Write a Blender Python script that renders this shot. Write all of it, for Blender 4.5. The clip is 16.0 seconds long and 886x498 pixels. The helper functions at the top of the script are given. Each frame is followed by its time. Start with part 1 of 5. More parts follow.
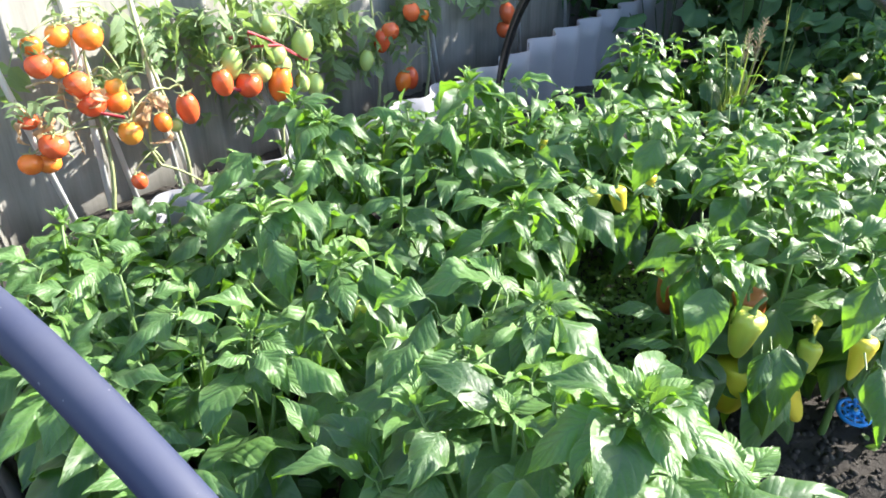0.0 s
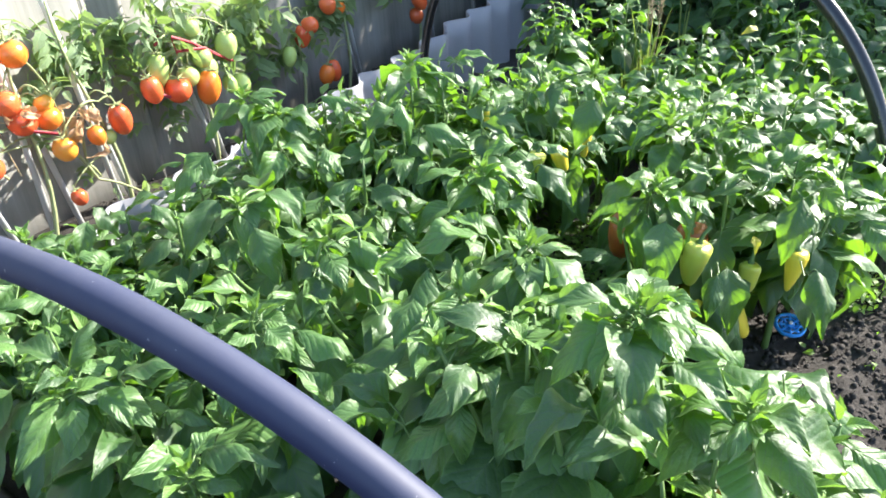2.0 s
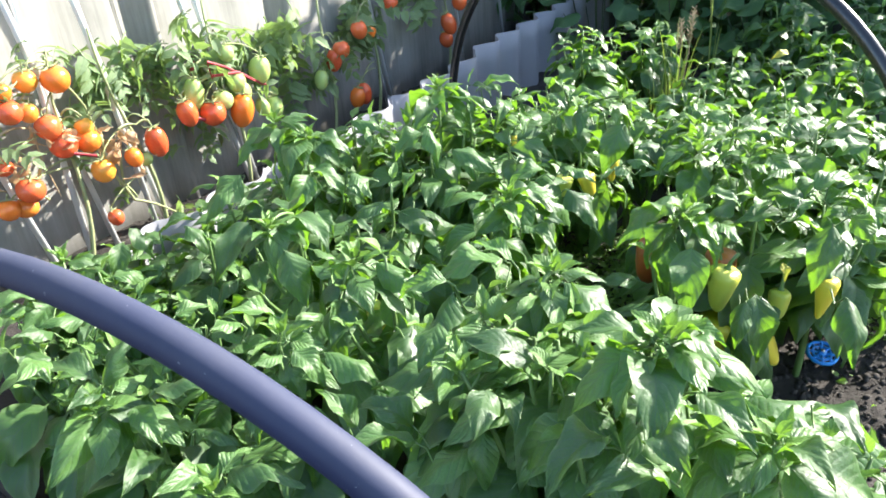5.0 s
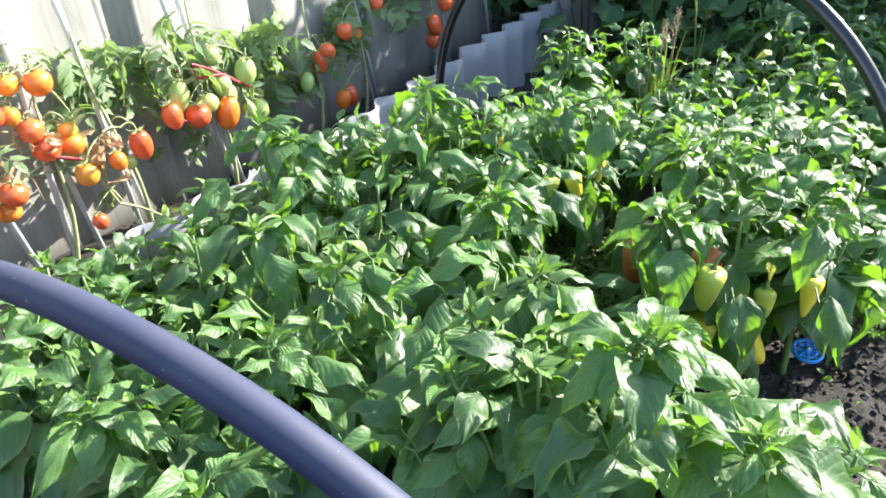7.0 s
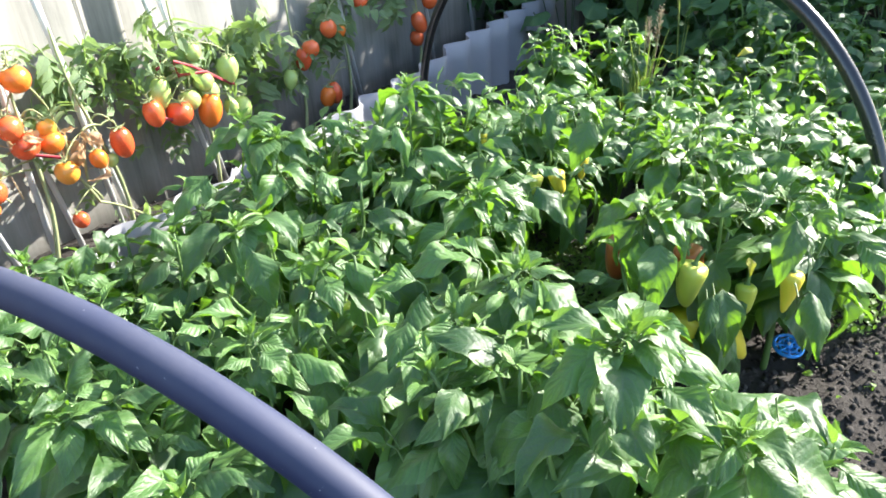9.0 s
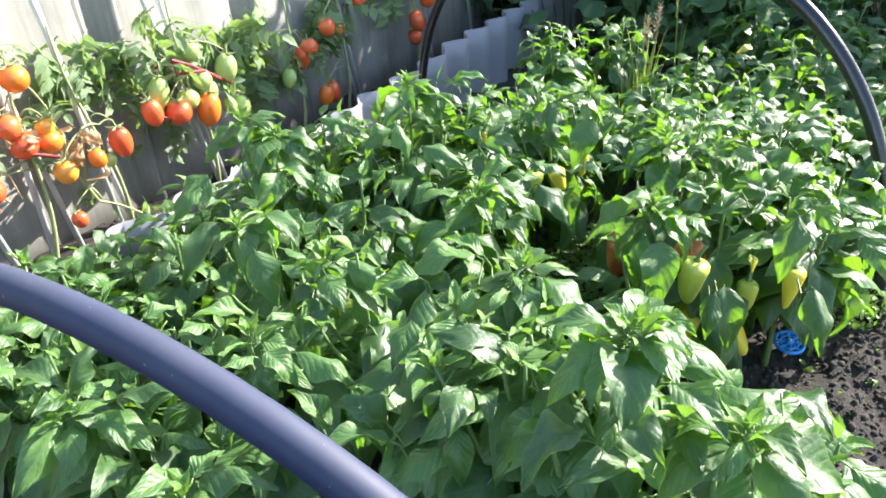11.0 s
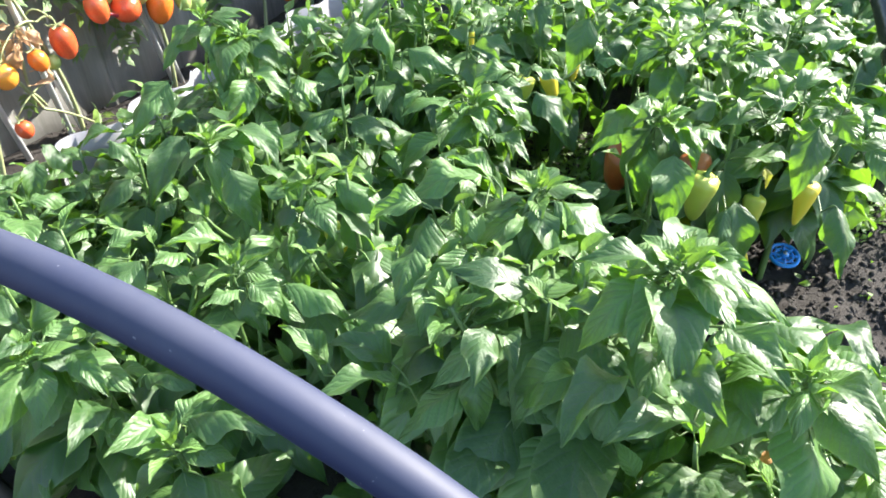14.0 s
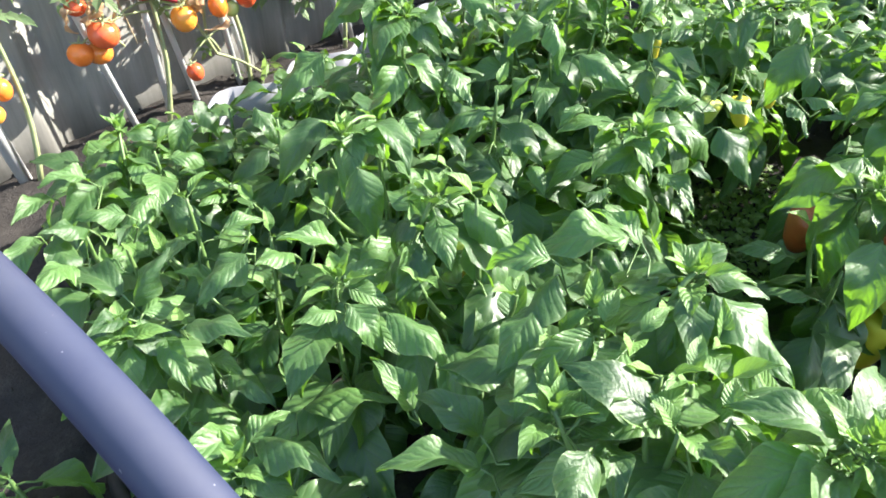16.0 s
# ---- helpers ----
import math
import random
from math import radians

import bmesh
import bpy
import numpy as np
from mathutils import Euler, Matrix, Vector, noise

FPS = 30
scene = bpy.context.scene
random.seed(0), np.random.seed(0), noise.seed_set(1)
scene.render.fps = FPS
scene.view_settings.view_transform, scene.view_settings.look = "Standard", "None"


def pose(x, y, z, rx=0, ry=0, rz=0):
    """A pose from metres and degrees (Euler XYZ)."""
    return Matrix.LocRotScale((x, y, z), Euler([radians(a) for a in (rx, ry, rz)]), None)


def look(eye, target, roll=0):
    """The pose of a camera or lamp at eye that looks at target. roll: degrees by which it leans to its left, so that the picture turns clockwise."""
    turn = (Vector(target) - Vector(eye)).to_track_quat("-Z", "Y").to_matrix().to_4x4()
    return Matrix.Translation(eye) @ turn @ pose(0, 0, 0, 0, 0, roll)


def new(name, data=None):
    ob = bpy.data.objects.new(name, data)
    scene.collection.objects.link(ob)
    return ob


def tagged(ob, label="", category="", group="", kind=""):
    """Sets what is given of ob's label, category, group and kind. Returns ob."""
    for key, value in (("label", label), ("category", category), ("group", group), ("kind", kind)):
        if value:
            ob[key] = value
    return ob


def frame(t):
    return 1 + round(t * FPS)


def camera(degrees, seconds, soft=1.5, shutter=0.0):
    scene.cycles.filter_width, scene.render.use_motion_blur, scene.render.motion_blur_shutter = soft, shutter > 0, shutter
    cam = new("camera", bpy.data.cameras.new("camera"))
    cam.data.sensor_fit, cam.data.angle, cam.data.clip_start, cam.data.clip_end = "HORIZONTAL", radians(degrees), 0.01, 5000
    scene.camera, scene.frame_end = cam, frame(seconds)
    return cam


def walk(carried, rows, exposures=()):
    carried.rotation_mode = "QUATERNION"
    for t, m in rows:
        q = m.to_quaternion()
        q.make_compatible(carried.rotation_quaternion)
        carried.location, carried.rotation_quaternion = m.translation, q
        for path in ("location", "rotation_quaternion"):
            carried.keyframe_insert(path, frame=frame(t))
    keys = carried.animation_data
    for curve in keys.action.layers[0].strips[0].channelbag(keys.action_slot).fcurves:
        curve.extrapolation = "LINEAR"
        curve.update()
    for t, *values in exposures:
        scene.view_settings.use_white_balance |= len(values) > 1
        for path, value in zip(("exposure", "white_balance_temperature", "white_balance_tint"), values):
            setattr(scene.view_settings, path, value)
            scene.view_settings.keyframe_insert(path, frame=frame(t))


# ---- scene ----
cam = camera(64.5, 16.0, 1.75)
PATH = [
    (0, (0.018, 0.001, 0.933), (0.0, 1.752, -0.034), -0.1),
    (0.5, (0.009, 0.003, 0.931), (-0.02, 1.755, -0.034), 1.4),
    (1, (-0.006, -0.003, 0.928), (-0.073, 1.735, -0.059), -0.1),
    (1.5, (-0.055, -0.054, 0.923), (0.012, 1.673, -0.084), -6.1),
    (2, (-0.072, -0.079, 0.937), (0.127, 1.645, -0.056), -3.4),
    (2.5, (-0.069, -0.091, 0.946), (0.144, 1.644, -0.025), -1.6),
    (3, (-0.073, -0.093, 0.937), (0.049, 1.659, -0.019), -1.7),
    (3.5, (-0.073, -0.095, 0.94), (0.019, 1.659, -0.017), -2.6),
    (4, (-0.067, -0.09, 0.944), (0.023, 1.667, -0.007), -3.8),
    (4.5, (-0.072, -0.09, 0.944), (0.038, 1.669, -0.001), -3.7),
    (5, (-0.068, -0.085, 0.947), (0.057, 1.676, 0.008), -4.1),
    (7.5, (-0.065, -0.083, 0.948), (0.1, 1.675, 0.009), -4.1),
    (8, (-0.058, -0.083, 0.942), (0.114, 1.675, 0.003), -4.2),
    (8.5, (-0.059, -0.084, 0.941), (0.128, 1.668, -0.004), -3.7),
    (9, (-0.06, -0.083, 0.945), (0.136, 1.668, -0.001), -3.7),
    (11.5, (-0.07, -0.081, 0.942), (0.137, 1.667, -0.007), -3.9),
    (12, (-0.077, -0.068, 0.945), (0.166, 1.676, -0.004), -3.4),
    (12.5, (-0.104, -0.062, 0.93), (0.167, 1.657, -0.057), -3.1),
    (13, (-0.135, -0.073, 0.926), (0.129, 1.618, -0.109), 1.0),
    (13.5, (-0.125, -0.062, 0.923), (0.132, 1.562, -0.217), -0.9),
    (14, (-0.108, 0.016, 0.922), (0.168, 1.601, -0.266), -2.7),
    (14.5, (-0.103, 0.098, 0.939), (0.029, 1.708, -0.24), -2.9),
    (15, (-0.088, 0.143, 0.918), (-0.135, 1.71, -0.323), 1.5),
    (15.5, (-0.081, 0.159, 0.917), (-0.212, 1.687, -0.367), -1.1),
    (16, (-0.069, 0.162, 0.927), (-0.208, 1.712, -0.329), -1.1),
]
walk(cam, [(t, look(eye, target, roll)) for t, eye, target, roll in PATH])

# ---- sky and sun: morning sun from beyond the bed, to its far side ----
SUN_AZ, SUN_EL = 22.0, 31.0          # degrees from +x towards +y, and above the horizon
world = bpy.data.worlds.new("sky")
scene.world = world
world.use_nodes = True
wn = world.node_tree
sky = wn.nodes.new("ShaderNodeTexSky")
sky.sky_type = "NISHITA"
sky.sun_disc = False
sky.sun_elevation = radians(SUN_EL)
sky.sun_rotation = radians(90 - SUN_AZ)
wn.links.new(sky.outputs[0], wn.nodes["Background"].inputs[0])
wn.nodes["Background"].inputs[1].default_value = 0.135
sun_data = bpy.data.lights.new("sun", "SUN")
sun_data.energy, sun_data.angle, sun_data.color = 5.0, radians(0.6), (1.0, 0.95, 0.86)
sun = new("sun", sun_data)
TO_SUN = Vector((math.cos(radians(SUN_AZ)) * math.cos(radians(SUN_EL)), math.sin(radians(SUN_AZ)) * math.cos(radians(SUN_EL)), math.sin(radians(SUN_EL))))
sun.rotation_euler = TO_SUN.to_track_quat("Z", "Y").to_euler()
scene.view_settings.exposure = 2.12

# ---- small tools ----
R = random.Random(11)
V = Vector


def part(name, bm, material, parent=None, label="", smooth=True):
    """One bmesh as one mesh object, under a thing or a part."""
    me = bpy.data.meshes.new(name)
    bm.to_mesh(me)
    bm.free()
    if smooth:
        me.polygons.foreach_set("use_smooth", [True] * len(me.polygons))
    me.materials.append(material)
    ob = new(name, me)
    if parent:
        ob.parent = parent
    if label:
        ob["label"] = label
    return ob


def placed(name, me, m, parent):
    """A repeat of a shared mesh under its thing."""
    ob = new(name, me)
    ob.parent = parent
    ob.matrix_basis = m
    return ob


def thing(name, at, label, category, group="", kind=""):
    ob = new(name)
    ob.empty_display_size = 0.05
    ob.location = at
    return tagged(ob, label, category, group, kind)


def tube(bm, pts, radii, sides=6, cap=True):
    """A tube along points, with a radius at each."""
    pts = [V(p) for p in pts]
    rings = []
    side = None
    for i, p in enumerate(pts):
        d = (pts[min(i + 1, len(pts) - 1)] - pts[max(i - 1, 0)]).normalized()
        if side is None:
            side = d.orthogonal().normalized()
        side = (side - d * side.dot(d)).normalized()
        up = d.cross(side)
        r = radii[i] if isinstance(radii, (list, tuple)) else radii
        rings.append([bm.verts.new(p + side * (r * math.cos(a)) + up * (r * math.sin(a))) for a in [2 * math.pi * k / sides for k in range(sides)]])
    for a, b in zip(rings, rings[1:]):
        for k in range(sides):
            bm.faces.new((a[k], a[(k + 1) % sides], b[(k + 1) % sides], b[k]))
    if cap:
        bm.faces.new(rings[0][::-1])
        bm.faces.new(rings[-1])


def bent(p0, p1, sag, n=5):
    """Points from p0 to p1 that bow by the vector sag."""
    p0, p1, sag = V(p0), V(p1), V(sag)
    return [p0.lerp(p1, k / n) + sag * (4 * (k / n) * (1 - k / n)) for k in range(n + 1)]


def box(bm, x0, x1, y0, y1, z0, z1, bevel=0.0):
    made = bmesh.ops.create_cube(bm, size=1, matrix=Matrix.Translation(((x0 + x1) / 2, (y0 + y1) / 2, (z0 + z1) / 2)) @ Matrix.Diagonal((x1 - x0, y1 - y0, z1 - z0, 1)))
    if bevel:
        edges = list({e for v in made["verts"] for e in v.link_edges})
        bmesh.ops.bevel(bm, geom=edges, offset=bevel, segments=1, affect="EDGES")


# ---- materials ----
class Nodes:
    def __init__(self, name):
        self.mat = bpy.data.materials.new(name)
        self.mat.use_nodes = True
        self.t = self.mat.node_tree
        self.bsdf = self.t.nodes["Principled BSDF"]
        self.out = self.t.nodes["Material Output"]

    def n(self, kind, **values):
        node = self.t.nodes.new("ShaderNode" + kind)
        for key, value in values.items():
            node.inputs[key.replace("_", " ")].default_value = value
        return node

    def link(self, a, b):
        self.t.links.new(a, b)

    def noise(self, scale, detail=4.0, rough=0.6, coords=None):
        node = self.n("TexNoise", Scale=scale, Detail=detail, Roughness=rough)
        self.link(coords if coords is not None else self.coords("Object"), node.inputs["Vector"])
        return node.outputs["Fac"]

    def coords(self, which):
        return self.t.nodes.new("ShaderNodeTexCoord").outputs[which]

    def ramp(self, fac, *stops):
        node = self.t.nodes.new("ShaderNodeValToRGB")
        e = node.color_ramp.elements
        while len(e) < len(stops):
            e.new(0.5)
        for k, (pos, col) in enumerate(stops):
            e[k].position = pos
            e[k].color = (*col, 1) if len(col) == 3 else col
        self.link(fac, node.inputs[0])
        return node.outputs[0]

    def math(self, op, a, b=0.0, c=None):
        node = self.t.nodes.new("ShaderNodeMath")
        node.operation = op
        for k, v in enumerate((a, b) if c is None else (a, b, c)):
            if isinstance(v, (int, float)):
                node.inputs[k].default_value = v
            else:
                self.link(v, node.inputs[k])
        return node.outputs[0]

    def mix(self, fac, a, b, blend="MIX"):
        node = self.t.nodes.new("ShaderNodeMix")
        node.data_type = "RGBA"
        node.blend_type = blend
        for k, v in ((0, fac), (6, a), (7, b)):
            if isinstance(v, (int, float)):
                node.inputs[k].default_value = v
            elif isinstance(v, tuple):
                node.inputs[k].default_value = (*v, 1)
            else:
                self.link(v, node.inputs[k])
        return node.outputs[2]

    def bump(self, height, strength, distance):
        node = self.n("Bump", Strength=strength, Distance=distance)
        self.link(height, node.inputs["Height"])
        self.link(node.outputs[0], self.bsdf.inputs["Normal"])
        return node.outputs[0]

    def set(self, **values):
        for key, value in values.items():
            sock = self.bsdf.inputs[key.replace("_", " ")]
            if isinstance(value, (int, float, tuple)):
                sock.default_value = (*value, 1) if isinstance(value, tuple) and len(value) == 3 else value
            else:
                self.link(value, sock)


def leaf_material(name, dark, light, vein, through_col, rough=0.38, amount=0.35, veins=8.0, shine=0.65):
    """A leaf: green with paler midrib and side veins, glossy above, lit through by the sun."""
    m = Nodes(name)
    uv = m.coords("UV")
    sep = m.t.nodes.new("ShaderNodeSeparateXYZ")
    m.link(uv, sep.inputs[0])
    u, v = sep.outputs[0], sep.outputs[1]
    across = m.math("ABSOLUTE", m.math("SUBTRACT", m.math("MULTIPLY", v, 2.0), 1.0))
    run = m.math("FRACT", m.math("SUBTRACT", m.math("MULTIPLY", u, veins), m.math("MULTIPLY", across, 2.2)))
    tri = m.math("ABSOLUTE", m.math("SUBTRACT", run, 0.5))
    side = m.math("SMOOTH_MIN", m.math("MULTIPLY", tri, 9.0), 1.0, 0.2)
    rib = m.math("SMOOTH_MIN", m.math("MULTIPLY", across, 14.0), 1.0, 0.2)
    flesh = m.math("MINIMUM", side, rib)
    info = m.t.nodes.new("ShaderNodeObjectInfo")
    rnd = m.math("FRACT", m.math("ADD", info.outputs["Random"], m.t.nodes.new("ShaderNodeNewGeometry").outputs["Random Per Island"]))
    blot = m.noise(38, 3)
    tone = m.math("ADD", m.math("MULTIPLY", rnd, 0.75), m.math("MULTIPLY", m.math("SUBTRACT", blot, 0.4), 0.8))
    col = m.mix(tone, dark, light)
    col = m.mix(m.math("MULTIPLY", m.math("SUBTRACT", 1.0, flesh), 0.36), col, vein)
    rim = m.math("MULTIPLY", m.math("POWER", across, 16.0), 0.65)
    col = m.mix(rim, col, vein)
    spots = m.ramp(m.noise(120, 2), (0.69, (0, 0, 0)), (0.76, (1, 1, 1)))
    col = m.mix(m.math("MULTIPLY", spots, 0.22), col, (0.35, 0.36, 0.2))
    m.set(Base_Color=col, Roughness=m.math("ADD", rough - 0.06, m.math("MULTIPLY", m.noise(22, 4), 0.2)))
    m.bsdf.inputs["Specular IOR Level"].default_value = shine
    pillow = m.math("MULTIPLY", m.math("SMOOTH_MIN", m.math("MULTIPLY", tri, 3.2), 1.0, 0.4), m.math("SMOOTH_MIN", m.math("MULTIPLY", across, 5.0), 1.0, 0.4))
    height = m.math("ADD", m.math("MULTIPLY", pillow, m.math("ADD", 0.2, m.math("MULTIPLY", rnd, 0.5))), m.math("MULTIPLY", m.noise(17, 4, 0.65), 0.9))
    nrm = m.bump(height, 0.75, 0.0014)
    lit = m.t.nodes.new("ShaderNodeBsdfTranslucent")
    m.link(m.mix(m.math("MULTIPLY", m.math("SUBTRACT", 1.0, flesh), 0.5), through_col, dark), lit.inputs[0])
    m.link(nrm, lit.inputs["Normal"])
    both = m.t.nodes.new("ShaderNodeMixShader")
    both.inputs[0].default_value = amount
    m.link(m.bsdf.outputs[0], both.inputs[1])
    m.link(lit.outputs[0], both.inputs[2])
    m.link(both.outputs[0], m.out.inputs[0])
    return m.mat


LEAF = leaf_material("pepper_leaf", (0.021, 0.056, 0.022), (0.102, 0.207, 0.056), (0.18, 0.27, 0.10), (0.23, 0.49, 0.025), 0.40, 0.32, 8.0, 0.54)
YOUNG = leaf_material("young_pepper_leaf", (0.09, 0.19, 0.045), (0.16, 0.29, 0.07), (0.25, 0.40, 0.13), (0.26, 0.48, 0.05), 0.42, 0.28, 8.0, 0.5)
FAR_LEAF = leaf_material("hedge_leaf", (0.03, 0.075, 0.035), (0.07, 0.15, 0.05), (0.12, 0.2, 0.08), (0.16, 0.36, 0.03), 0.55, 0.25, 5.0, 0.3)
TOMATO_LEAF = leaf_material("tomato_leaf", (0.09, 0.155, 0.065), (0.21, 0.30, 0.14), (0.26, 0.33, 0.17), (0.30, 0.46, 0.10), 0.6, 0.38, 6.0)
GRASS = leaf_material("grass_blade", (0.16, 0.24, 0.05), (0.36, 0.42, 0.12), (0.3, 0.36, 0.12), (0.4, 0.55, 0.08), 0.45, 0.3, 1.0)
WEED = leaf_material("weed_leaf", (0.08, 0.15, 0.035), (0.17, 0.26, 0.06), (0.2, 0.3, 0.09), (0.25, 0.5, 0.04), 0.5, 0.3, 3.0)


def plain(name, a, b, scale, rough, bump=0.0, dist=0.001, spec=0.5, metal=0.0, coat=0.0, island=0.0):
    m = Nodes(name)
    f = m.noise(scale, 5)
    info = m.t.nodes.new("ShaderNodeObjectInfo")
    fac = m.math("ADD", m.math("SUBTRACT", m.math("MULTIPLY", f, 1.4), 0.2), m.math("MULTIPLY", m.math("SUBTRACT", info.outputs["Random"], 0.5), island))
    m.set(Base_Color=m.mix(fac, a, b), Roughness=rough, Metallic=metal)
    m.bsdf.inputs["Specular IOR Level"].default_value = spec
    m.bsdf.inputs["Coat Weight"].default_value = coat
    m.bsdf.inputs["Coat Roughness"].default_value = 0.12
    if bump:
        m.bump(m.noise(scale * 4, 5), bump, dist)
    return m.mat


YELLOW = leaf_material("yellow_leaf", (0.36, 0.34, 0.03), (0.5, 0.45, 0.05), (0.5, 0.46, 0.12), (0.6, 0.6, 0.05), 0.5, 0.35)
DRYLEAF = leaf_material("withered_leaf", (0.42, 0.16, 0.02), (0.55, 0.27, 0.04), (0.5, 0.3, 0.1), (0.6, 0.3, 0.03), 0.6, 0.3)
STEM = plain("pepper_stem", (0.07, 0.14, 0.035), (0.14, 0.22, 0.07), 30, 0.5)
# stem green darkened to hold the far end's shade in its colour
SHADY_STEM = plain("shaded_squash_stem", (0.03, 0.06, 0.02), (0.06, 0.09, 0.035), 25, 0.7)
VINE = plain("tomato_stem", (0.20, 0.25, 0.10), (0.33, 0.35, 0.18), 25, 0.65, 0.3)
DRY = plain("dry_stem", (0.26, 0.19, 0.10), (0.4, 0.32, 0.2), 25, 0.8, 0.3)
PETAL = plain("white_petal", (0.75, 0.78, 0.70), (0.85, 0.86, 0.8), 40, 0.6)


def soil_material():
    m = Nodes("garden_soil")
    big, fine, grit = m.noise(2.3, 5), m.noise(26, 8, 0.7), m.noise(190, 4, 0.7)
    col = m.ramp(m.math("ADD", m.math("MULTIPLY", fine, 0.7), m.math("MULTIPLY", grit, 0.3)), (0.3, (0.022, 0.0195, 0.018)), (0.55, (0.050, 0.044, 0.040)), (0.75, (0.105, 0.093, 0.082)))
    col = m.mix(m.math("MULTIPLY", big, 0.4), col, (0.026, 0.024, 0.022))
    m.set(Base_Color=col, Roughness=0.95)
    m.bsdf.inputs["Specular IOR Level"].default_value = 0.2
    m.bump(m.math("ADD", m.math("MULTIPLY", fine, 0.6), m.math("MULTIPLY", grit, 0.4)), 0.9, 0.012)
    return m.mat


SOIL = soil_material()
CLOD = plain("soil_clod", (0.024, 0.021, 0.019), (0.065, 0.058, 0.052), 60, 0.95, 0.5, 0.003, 0.2)


def wood_material():
    """Boards gone silver-grey, with long grain and darker streaks."""
    m = Nodes("weathered_board")
    info = m.t.nodes.new("ShaderNodeObjectInfo")
    mp = m.t.nodes.new("ShaderNodeMapping")
    mp.inputs["Scale"].default_value = (1, 1, 0.06)
    m.link(m.coords("Object"), mp.inputs[0])
    grain = m.noise(95, 6, 0.65, mp.outputs[0])
    streak = m.noise(17, 4, 0.6, mp.outputs[0])
    blotch = m.noise(6, 4)
    fac = m.math("ADD", m.math("ADD", m.math("MULTIPLY", grain, 0.5), m.math("MULTIPLY", streak, 0.35)), m.math("MULTIPLY", m.math("SUBTRACT", info.outputs["Random"], 0.5), 0.22))
    col = m.ramp(fac, (0.25, (0.10, 0.090, 0.078)), (0.45, (0.235, 0.22, 0.195)), (0.62, (0.37, 0.35, 0.315)))
    col = m.mix(m.math("MULTIPLY", blotch, 0.35), col, (0.28, 0.27, 0.25))
    m.set(Base_Color=col, Roughness=0.85)
    m.bump(grain, 0.7, 0.004)
    return m.mat


BOARD = wood_material()


def sheet_material():
    """Old grey sheet: long rain streaks, pale bloom and dirt low down in blotches."""
    m = Nodes("weathered_grey_sheet")
    mp = m.t.nodes.new("ShaderNodeMapping")
    mp.inputs["Scale"].default_value = (1, 1, 0.07)
    m.link(m.coords("Object"), mp.inputs[0])
    fine = m.noise(60, 6, 0.65, mp.outputs[0])
    streak = m.noise(11, 5, 0.6, mp.outputs[0])
    blotch = m.noise(5, 6, 0.65)
    fac = m.math("ADD", m.math("MULTIPLY", fine, 0.35), m.math("ADD", m.math("MULTIPLY", streak, 0.4), m.math("MULTIPLY", blotch, 0.25)))
    col = m.ramp(fac, (0.30, (0.11, 0.106, 0.095)), (0.47, (0.215, 0.209, 0.19)), (0.66, (0.31, 0.30, 0.275)))
    m.set(Base_Color=col, Roughness=m.math("ADD", 0.5, m.math("MULTIPLY", blotch, 0.3)))
    m.bump(m.math("ADD", m.math("MULTIPLY", fine, 0.6), blotch), 0.35, 0.004)
    return m.mat


SHEET = sheet_material()
PALE = plain("pale_tube", (0.55, 0.56, 0.57), (0.70, 0.71, 0.71), 9, 0.42, 0.15, 0.001, 0.5, 0.25)


def pipe_material():
    m = Nodes("blue_black_pipe")
    base = m.mix(m.noise(9, 5), (0.007, 0.012, 0.042), (0.011, 0.019, 0.064))
    speck = m.ramp(m.noise(170, 2), (0.73, (0, 0, 0)), (0.78, (1, 1, 1)))
    dust = m.ramp(m.noise(5, 7, 0.7), (0.45, (0, 0, 0)), (0.8, (1, 1, 1)))
    # paler upper side: dust, with the pipe's lit top painted in
    up = m.t.nodes.new("ShaderNodeSeparateXYZ")
    m.link(m.t.nodes.new("ShaderNodeNewGeometry").outputs["Normal"], up.inputs[0])
    lying = m.math("MULTIPLY", m.math("MAXIMUM", m.math("SUBTRACT", up.outputs[2], 0.25), 0.0), m.math("ADD", 0.07, m.math("MULTIPLY", m.noise(12, 6, 0.7), 0.20)))
    col = m.mix(lying, base, (0.22, 0.22, 0.21))
    col = m.mix(m.math("MULTIPLY", dust, 0.10), col, (0.20, 0.19, 0.18))
    col = m.mix(m.math("MULTIPLY", speck, 0.5), col, (0.4, 0.4, 0.42))
    m.set(Base_Color=col, Roughness=m.math("ADD", 0.55, m.math("MULTIPLY", m.noise(30, 5), 0.16)))
    m.bsdf.inputs["Specular IOR Level"].default_value = 0.4
    m.bump(m.noise(60, 4), 0.08, 0.0005)
    return m.mat


PIPE = pipe_material()
HOSE = plain("hose_rubber", (0.018, 0.018, 0.018), (0.040, 0.037, 0.034), 40, 0.65, 0.1, 0.0006, 0.3)
BLACK_PIPE = plain("black_pipe", (0.010, 0.011, 0.013), (0.018, 0.019, 0.022), 12, 0.24, 0.06, 0.0004, 0.6)


